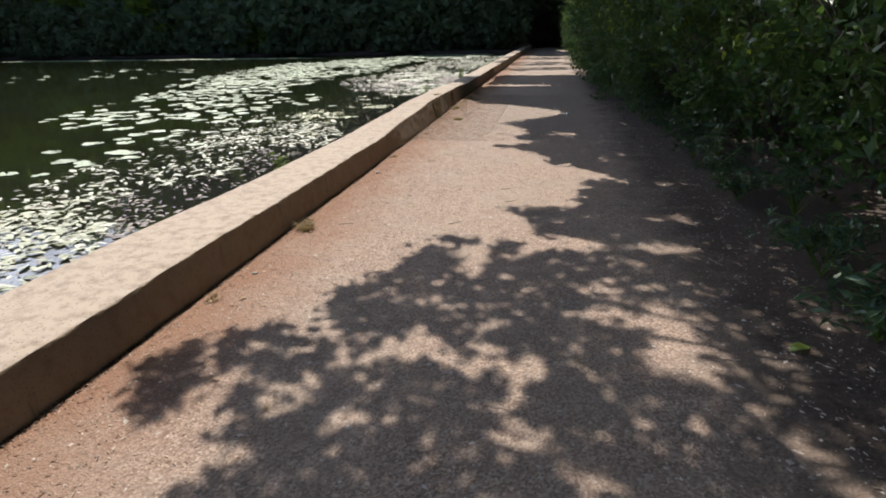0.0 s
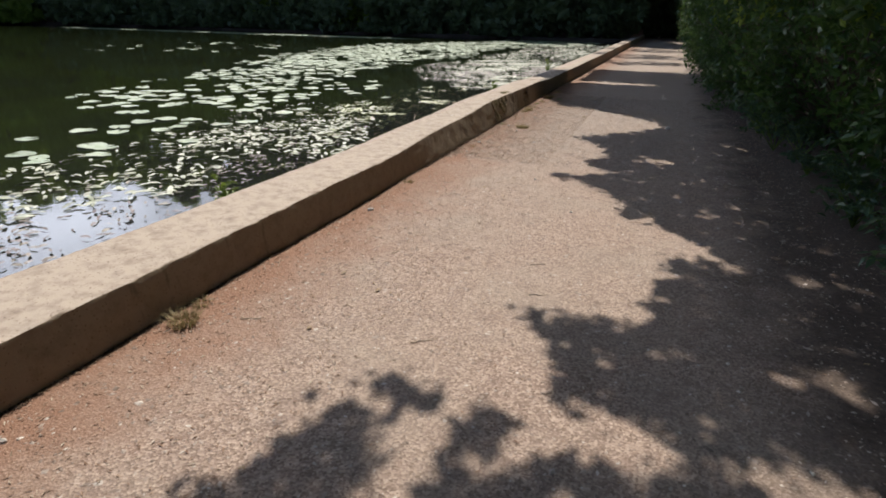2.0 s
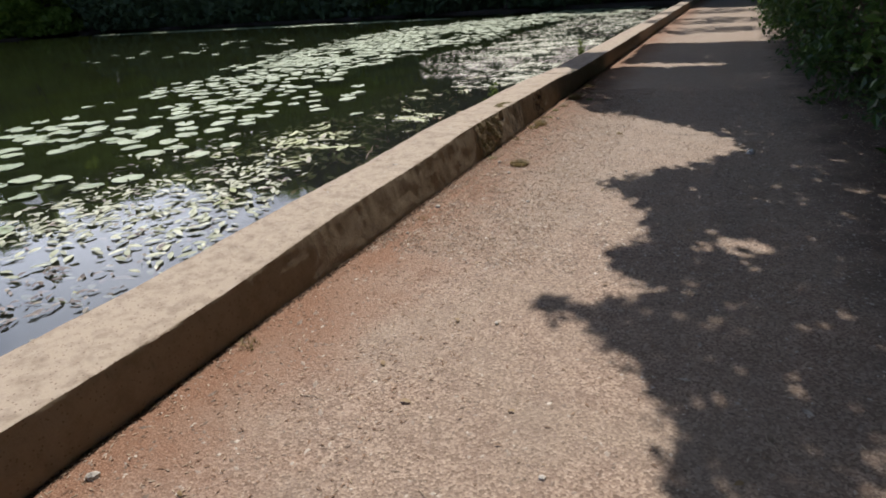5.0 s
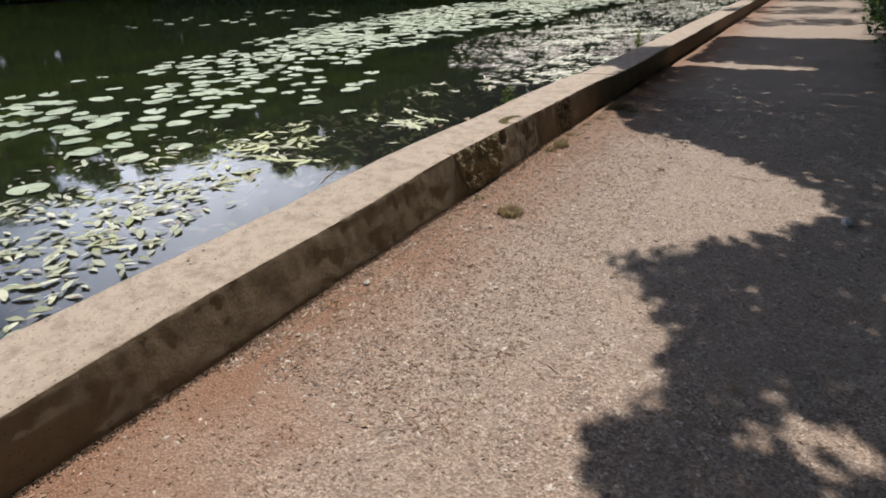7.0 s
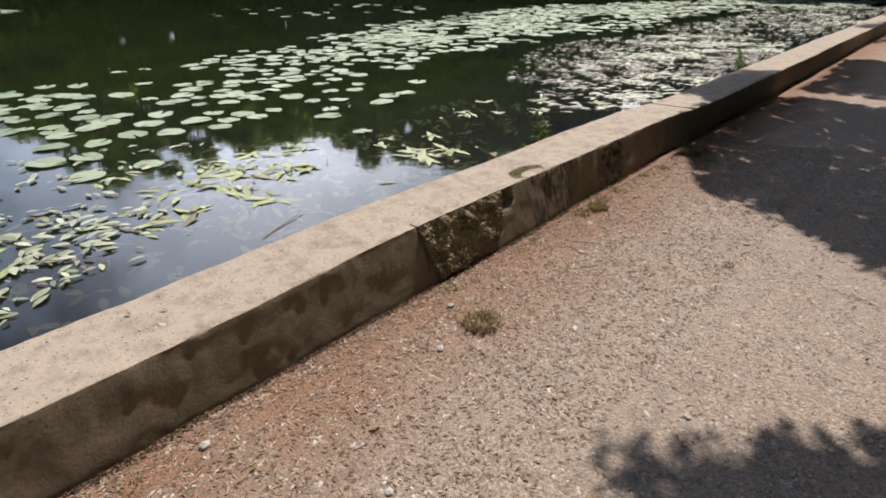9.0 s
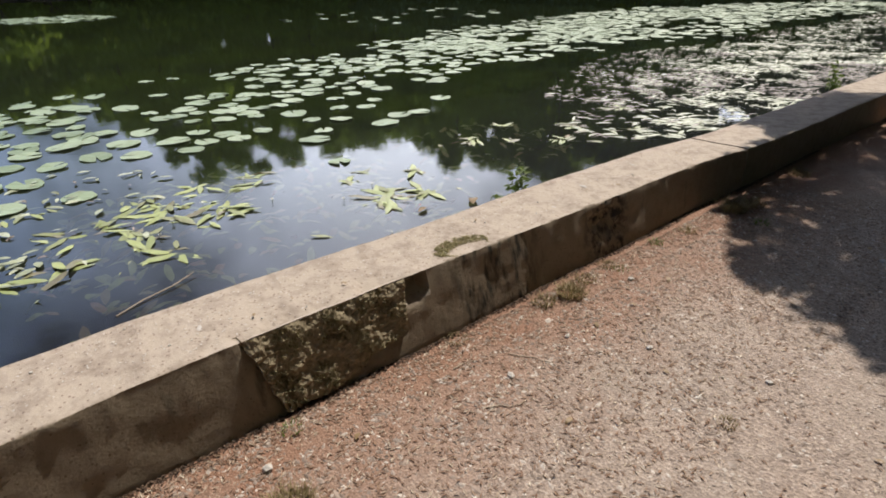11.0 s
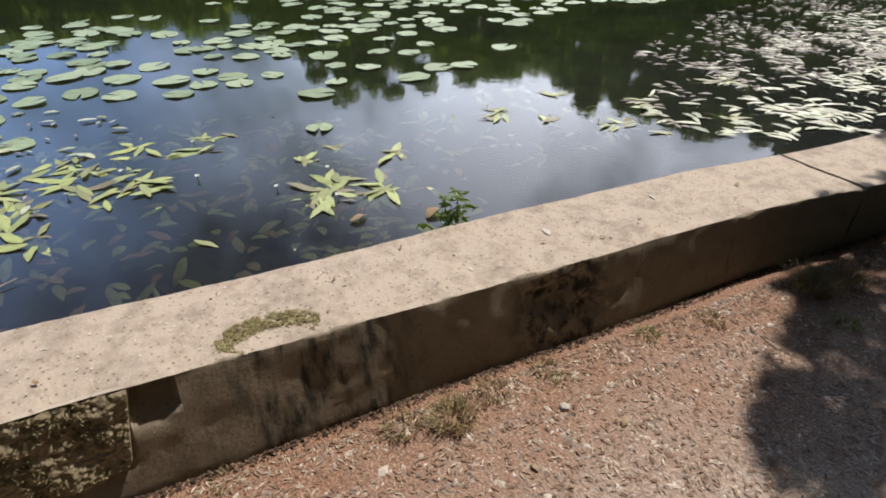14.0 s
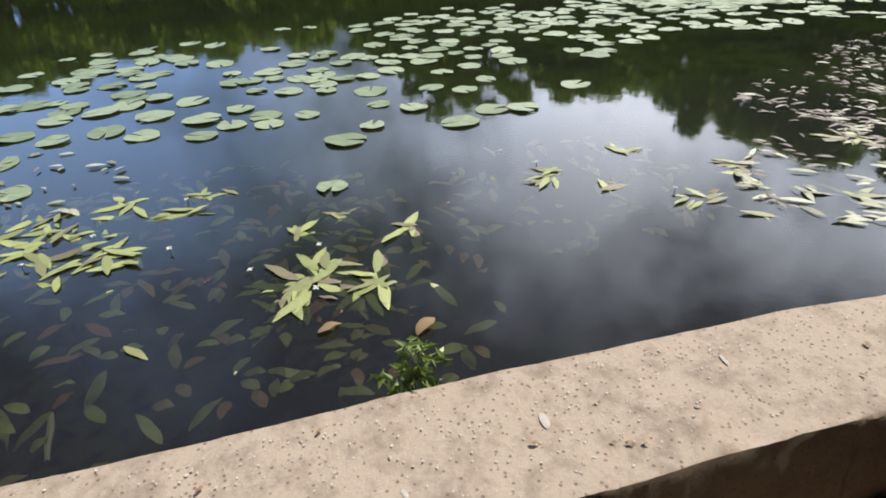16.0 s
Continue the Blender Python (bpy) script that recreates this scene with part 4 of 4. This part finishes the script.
def build_flowers():
    """Small white flowers that stand just over the pondweed."""
    rng = np.random.default_rng(66)
    flower = new("water_flower")
    tagged(flower, "tiny white flower standing among the pondweed", "flower", "white water flowers")
    petal = mesh_of("petal", *weed_leaf(rng, 0.022, 0.014, 0.003), M_PETAL, True)
    for j in range(4):
        child("petal", petal, flower, m=pose(0, 0, 0.022, 0, 0, 90 * j) @ pose(0.010, 0, 0, 0, -25, 0))
    child("stalk", mesh_of("stalk", *tube([(0, 0, -0.03), (0, 0, 0.0), (0.002, 0, 0.022)], [0.002, 0.002, 0.0015], 5), M_GRASS), flower)
    spots = ((-4.11, 12.47), (-3.97, 12.13), (-4.38, 11.02), (-4.93, 11.75), (-4.32, 11.72), (-3.72, 12.42), (-4.6, 11.3), (-4.2, 10.9), (-4.75, 13.95), (-4.1, 14.55))
    flower.matrix_world = pose(spots[0][0], spots[0][1], 0.0, 5, 3, 20)
    for x, y in spots[1:]:
        copy_thing(flower, pose(x, y, 0.0, rng.normal() * 9, rng.normal() * 9, rng.uniform(0, 360)))

    v, f = tube([(-0.12, 0, 0), (-0.04, 0.006, 0.002), (0.05, 0, 0), (0.12, 0.004, 0)], [0.012, 0.013, 0.011, 0.008], 7)
    thing("sunken_stick", mesh_of("sunken_stick", v, f, M_PEBBLE), "pale piece of stick lying drowned by the kerb", "stick", m=pose(-3.19, 11.44, -0.05, 0, 0, 12))
    v, f = tube([(-0.24, 0, 0.004), (-0.08, 0.012, 0.008), (0.1, -0.006, 0.012), (0.25, 0.01, 0.02)], [0.003, 0.0042, 0.004, 0.002], 6)
    thing("reed_stem", mesh_of("reed_stem", v, f, M_TWIG), "pale dry reed stem floating beside the kerb", "reed stem", m=pose(-3.43, 10.66, 0.0, 0, 0, 112))


build_flowers()


# ---------- small things on the path ----------
def stone_geometry(rng, r):
    bm = bmesh.new()
    bmesh.ops.create_icosphere(bm, subdivisions=1, radius=r)
    k = rng.uniform(0.7, 1.3, 3)
    for v in bm.verts:
        v.co = Vector((v.co.x * k[0], v.co.y * k[1], v.co.z * 0.6)) * (1 + 0.25 * noise.noise(v.co / r * 1.3 + Vector((k[0] * 9, 0, 0))))
    return bm


def build_gravel():
    """Loose grit over the path, in one piece."""
    rng = np.random.default_rng(71)
    k = 110000
    near = rng.random(k) < 0.62
    y = np.where(near, 8.4 + 6.4 * rng.random(k), 0.9 + 14.5 * rng.random(k))
    x = np.where(near, -2.08 + 3.0 * rng.random(k) ** 1.2, rng.uniform(-2.08, 1.7, k))
    r = 0.0024 + 0.0072 * rng.random(k) ** 2.2 + (rng.random(k) < 0.05) * rng.uniform(0.002, 0.007, k)
    cone = np.array([(1, 0, 0), (0, 1, 0), (-1, 0, 0), (0, -1, 0), (0, 0, 0.38)])
    tri = np.array([(0, 1, 4), (1, 2, 4), (2, 3, 4), (3, 0, 4)])
    ang = rng.uniform(0, 6.28, k)
    st = rng.uniform(0.7, 2.2, k)
    v = cone[None] * r[:, None, None] * np.stack([st, np.ones(k), np.ones(k)], 1)[:, None, :] * rng.uniform(0.7, 1.3, (k, 5, 1))
    v[:, 4, :2] += rng.normal(size=(k, 2)) * r[:, None] * 0.35
    c, s = np.cos(ang)[:, None], np.sin(ang)[:, None]
    vx, vy = v[..., 0] * c - v[..., 1] * s, v[..., 0] * s + v[..., 1] * c
    gz = np.array([ground_height(a, b) for a, b in zip(x, y)])
    verts = np.stack([vx + x[:, None], vy + y[:, None], v[..., 2] + gz[:, None] - 0.0005], -1).reshape(-1, 3)
    faces = (tri[None] + (np.arange(k) * 5)[:, None, None]).reshape(-1, 3)
    thing("gravel", mesh_of("gravel", verts, faces, M_STONE), "loose pinkish grit scattered over the path", "gravel", kind="stuff")



def build_litter():
    """Needles and leaf scraps, thickest along the kerb's foot."""
    rng = np.random.default_rng(75)
    k = 24000
    near = rng.random(k) < 0.75
    x = np.where(near, -2.08 + 1.15 * rng.random(k) ** 1.6, rng.uniform(-1.4, 1.6, k))
    y = np.where(rng.random(k) < 0.65, 8.5 + 6.5 * rng.random(k), 1.0 + 14 * rng.random(k))
    z = np.array([ground_height(a, b) for a, b in zip(x, y)]) + 0.004
    v, f = leaves(rng, np.stack([x, y, z], 1), 0.027, 0.0065, 0.0, 0.86)
    # dark crumbs of soil gathered in the corner under the kerb
    k = 9000
    yb = 0.5 + 15.5 * rng.random(k)
    xb = np.array([kerb_section(b)[2] for b in yb]) + 0.004 + 0.018 * rng.random(k) ** 2 * (0.5 + np.array([1.2 + noise.noise((5, b * 3, 1)) for b in yb]))
    zb = np.array([ground_height(a, b) for a, b in zip(xb, yb)]) + 0.003 + 0.006 * rng.random(k)
    vb, fb = leaves(rng, np.stack([xb, yb, zb], 1), 0.015, 0.007, 0.1, 0.6)
    thing("soil_crumbs", mesh_of("soil_crumbs", vb, fb, M_SOIL), "dark soil crumbs and rotted leaves under the kerb", "soil", kind="stuff")
    thing("leaf_litter", mesh_of("leaf_litter", v, f, M_LITTER), "dry needles and leaf scraps along the kerb's foot", "leaf litter", kind="stuff")


def build_kerb_grit():
    """Pale grit strewn on the kerb's top."""
    rng = np.random.default_rng(77)
    k = 1300
    y = 7.5 + 7.0 * rng.random(k)
    x = rng.uniform(-2.62, -2.24, k)
    z = np.array([kerb_section(b)[0] for b in y]) + 0.001
    v, f = leaves(rng, np.stack([x, y, z], 1), 0.008, 0.006, 0.0, 0.97)
    thing("kerb_grit", mesh_of("kerb_grit", v, f, M_PEBBLE), "pale grit and leaf crumbs strewn on the concrete kerb", "grit", kind="stuff")


build_gravel()
build_litter()
build_kerb_grit()


def pebble(rng, x, y, r, mat=None, z=None, label="small pale pebble lying on the gravel path"):
    bm = stone_geometry(rng, r)
    me = bpy.data.meshes.new("pebble")
    bm.to_mesh(me)
    bm.free()
    me.materials.append(mat or M_PEBBLE)
    thing("pebble", me, label, "pebble", "pebbles", m=pose(x, y, (ground_height(x, y) if z is None else z) + r * 0.35, 0, 0, rng.uniform(0, 360)))


def tuft(rng, x, y, r, tall, k, mat, label, z=None, name="grass_tuft"):
    """Blades of grass from one crown."""
    verts, faces = [], []
    for j in range(k):
        a, q = rng.uniform(0, 6.28), r * math.sqrt(rng.random())
        bx, by = math.cos(a) * q, math.sin(a) * q
        h = tall * rng.uniform(0.5, 1.1)
        out = rng.uniform(0.2, 0.9) * h
        b = a + rng.normal() * 0.6
        w = rng.uniform(0.0018, 0.0038)
        px, py = -math.sin(b) * w, math.cos(b) * w
        o = len(verts)
        for f in (0, 0.5, 1.0):
            e = out * f * f
            s = 1 - 0.85 * f
            cx, cy, cz = bx + math.cos(b) * e, by + math.sin(b) * e, h * f * (1 - 0.25 * f)
            verts += [(cx + px * s, cy + py * s, cz), (cx - px * s, cy - py * s, cz)]
        faces += [(o, o + 1, o + 3, o + 2), (o + 2, o + 3, o + 5, o + 4)]
    zz = ground_height(x, y) - 0.003 if z is None else z
    return thing(name, mesh_of(name, verts, faces, mat), label, "grass tuft", "tufts by the kerb", m=pose(x, y, zz))


def twig(rng, x, y, length, turn, r=0.004, z=None):
    p = limb_points(rng, (-length / 2, 0, 0), (length / 2, 0, 0), 0.0, length * 0.05, 5)
    p = [Vector((q.x, q.y, r * 0.7 + abs(q.z) * 0.2)) for q in p]
    v, f = tube(p, [r, r, r * 0.9, r * 0.8, r * 0.7, r * 0.4], 5)
    zz = ground_height(x, y) if z is None else z
    thing("twig", mesh_of("twig", v, f, M_TWIG), "dry brown twig lying on the gravel", "twig", "fallen twigs", m=pose(x, y, zz + 0.002, 0, 0, turn))


def dry_leaf(rng, x, y, length, mat, label, z=None, name="fallen_leaf"):
    v, f = weed_leaf(rng, length, length * 0.5, length * 0.12)
    zz = ground_height(x, y) if z is None else z
    thing(name, mesh_of(name, v, f, mat, True), label, "leaf", "fallen leaves", m=pose(x, y, zz + 0.003, rng.normal() * 8, rng.normal() * 8, rng.uniform(0, 360)))


def build_clutter():
    rng = np.random.default_rng(81)
    for x, y, r in ((-1.87, 12.68, 0.020), (-1.95, 9.3, 0.024), (-1.93, 8.75, 0.018), (-1.72, 11.6, 0.018), (-1.45, 12.2, 0.016), (-1.9, 10.6, 0.022), (-1.93, 3.3, 0.02), (-1.95, 6.3, 0.026), (-1.7, 10.3, 0.02), (-1.75, 12.0, 0.015),
                    (-1.05, 13.9, 0.02), (0.3, 11.4, 0.05), (-1.0, 12.35, 0.014), (-0.7, 10.6, 0.015), (-1.3, 9.6, 0.014), (-0.9, 7.8, 0.015), (-0.4, 6.9, 0.014)):
        pebble(rng, x, y, r)
    for x, y, r, h, k in ((-1.69, 10.58, 0.085, 0.06, 420), (-1.97, 4.25, 0.075, 0.08, 240), (-1.99, 12.32, 0.075, 0.07, 260), (-2.03, 12.15, 0.06, 0.05, 120), (-2.04, 12.5, 0.06, 0.04, 110), (-1.98, 14.05, 0.09, 0.11, 300), (-2.06, 12.72, 0.05, 0.035, 80), (-2.07, 11.6, 0.05, 0.03, 60), (-1.93, 14.25, 0.07, 0.08, 140), (-2.03, 4.45, 0.05, 0.05, 80), 
                         (-1.0, 12.0, 0.035, 0.03, 50), (-2.0, 7.2, 0.05, 0.04, 60), (-1.99, 2.9, 0.05, 0.05, 60), (-2.0, 13.5, 0.05, 0.05, 60), (-2.0, 15.2, 0.08, 0.08, 90), (-1.95, 9.05, 0.04, 0.03, 40)):
        tuft(rng, x, y, r, h, k, M_STRAW, "tuft of dry straw-coloured grass on the path")
    for x, y, r, h, k in ((-2.04, 13.20, 0.045, 0.035, 60), (-2.03, 10.75, 0.04, 0.03, 50), (-1.75, 13.95, 0.05, 0.05, 50), (-1.98, 12.75, 0.04, 0.03, 35)):
        tuft(rng, x, y, r, h, k, M_GRASS, "small fresh green weed at the kerb's foot")
    for j in range(46):
        x, y = rng.uniform(-2.0, 1.2), rng.uniform(1.2, 14.5)
        twig(rng, x, y, rng.uniform(0.05, 0.16), rng.uniform(0, 360), rng.uniform(0.0015, 0.003))
    for x, y, n, a in ((-0.15, 2.05, 0.17, -12), (-0.34, 5.28, 0.10, 20), (-1.75, 11.75, 0.2, 30), (-1.6, 11.45, 0.16, 60), (-1.9, 11.5, 0.12, 80), (-0.75, 4.55, 0.14, 40)):
        twig(rng, x, y, n, a, 0.0028)
    for j in range(60):
        x = rng.uniform(-2.02, -1.0) if j < 40 else rng.uniform(-1.0, 1.5)
        dry_leaf(rng, x, rng.uniform(1.5, 14.8), rng.uniform(0.02, 0.05), M_DRYLEAF, "small dry brown leaf on the ground")
    dry_leaf(rng, 1.25, 2.75, 0.14, M_GRASS, "yellow-green leaf fallen on the shaded path")
    dry_leaf(rng, -3.31, 12.83, 0.14, M_DRYLEAF, "orange dead leaf floating on the water", 0.004)
    dry_leaf(rng, -3.42, 12.45, 0.11, M_DRYLEAF, "brown dead leaf floating on the water", 0.004)
    # crumbs on the kerb's top
    for j in range(40):
        y = rng.uniform(8.0, 14.3)
        x = rng.uniform(-2.6, -2.26)
        pebble(rng, x, y, rng.uniform(0.003, 0.007), M_PEBBLE, kerb_section(y)[0] - 0.002, "pale crumb of grit on the concrete kerb")
    for x, y, r in ((-2.44, 12.95, 0.016), (-2.33, 12.55, 0.012), (-2.5, 13.55, 0.014), (-2.4, 10.6, 0.012), (-2.36, 9.4, 0.013)):
        bm = stone_geometry(rng, r)
        bmesh.ops.scale(bm, vec=(0.7, 1.8, 0.15), verts=bm.verts)
        me = bpy.data.meshes.new("bird_dropping")
        bm.to_mesh(me)
        bm.free()
        me.materials.append(M_PEBBLE)
        thing("bird_dropping", me, "dried whitish bird dropping on the concrete kerb", "dropping", "droppings on the kerb", m=pose(x, y, kerb_section(y)[0] - 0.001, 0, 0, rng.uniform(60, 120)))
    for j in range(16):
        y = rng.uniform(8.5, 14.2)
        dry_leaf(rng, rng.uniform(-2.6, -2.28), y, rng.uniform(0.012, 0.03), M_DRYLEAF, "dry scrap of leaf on the concrete kerb", kerb_section(y)[0] - 0.002)
    # moss cushion on the kerb's edge and hanging from it
    verts = []
    h = kerb_section(11.8)[0]
    for j in range(3400):
        a = rng.uniform(0, 6.28)
        q = math.sqrt(rng.random())
        x, y = -2.29 + math.cos(a) * q * 0.085, 11.82 + math.sin(a) * q * 0.16
        inner = math.hypot((x + 2.25) / 0.05, (y - 11.83) / 0.12)
        if x > -2.222 or rng.random() < 0.35 or inner < 0.9 + 0.4 * rng.random() or noise.noise((x * 30, y * 30, 2)) > 0.1 + 0.3 * rng.random():
            continue
        verts.append((x, y, h + 0.004 * rng.random() + 0.001))
    v, f = leaves(rng, np.array(verts), 0.024, 0.0045, -0.1, 0.8)
    thing("moss", mesh_of("moss", v, f, M_MOSS), "ring of olive moss on the kerb's edge", "moss")
    sprout(rng, -2.70, 12.66, 0.10, 10, 0.33)
    sprout(rng, -2.74, 17.9, 0.08, 14, 0.46)
    sprout(rng, -2.78, 5.6, 0.05, 8, 0.30)


def sprout(rng, x, y, z, k, tall):
    """A leafy sprout from the water side of the kerb."""
    root = new("sprout")
    root.location = (x, y, z)
    tagged(root, "bright green leafy sprout growing from the kerb's water side", "plant", "sprouts at the water's edge")
    pts, stalks = [], []
    for j in range(k):
        e = Vector((-0.04 + rng.normal() * 0.03, rng.normal() * 0.05, tall * (0.4 + 0.6 * rng.random())))
        p = limb_points(rng, (0.03, 0, 0), e, 0, 0.008, 4)
        stalks.append(tube(p, [0.003, 0.0025, 0.002, 0.0015, 0.001], 4))
        for q in p[1:]:
            for i in range(5):
                pts.append((q.x + rng.normal() * 0.015, q.y + rng.normal() * 0.015, q.z + rng.normal() * 0.01))
    child("stalk", mesh_of("stalk", *joined(stalks), M_GRASS), root)
    v, f = leaves(rng, np.array(pts), 0.06, 0.018, -0.1, 0.1)
    child("foliage", mesh_of("foliage", v, f, M_GRASS), root)


build_clutter()
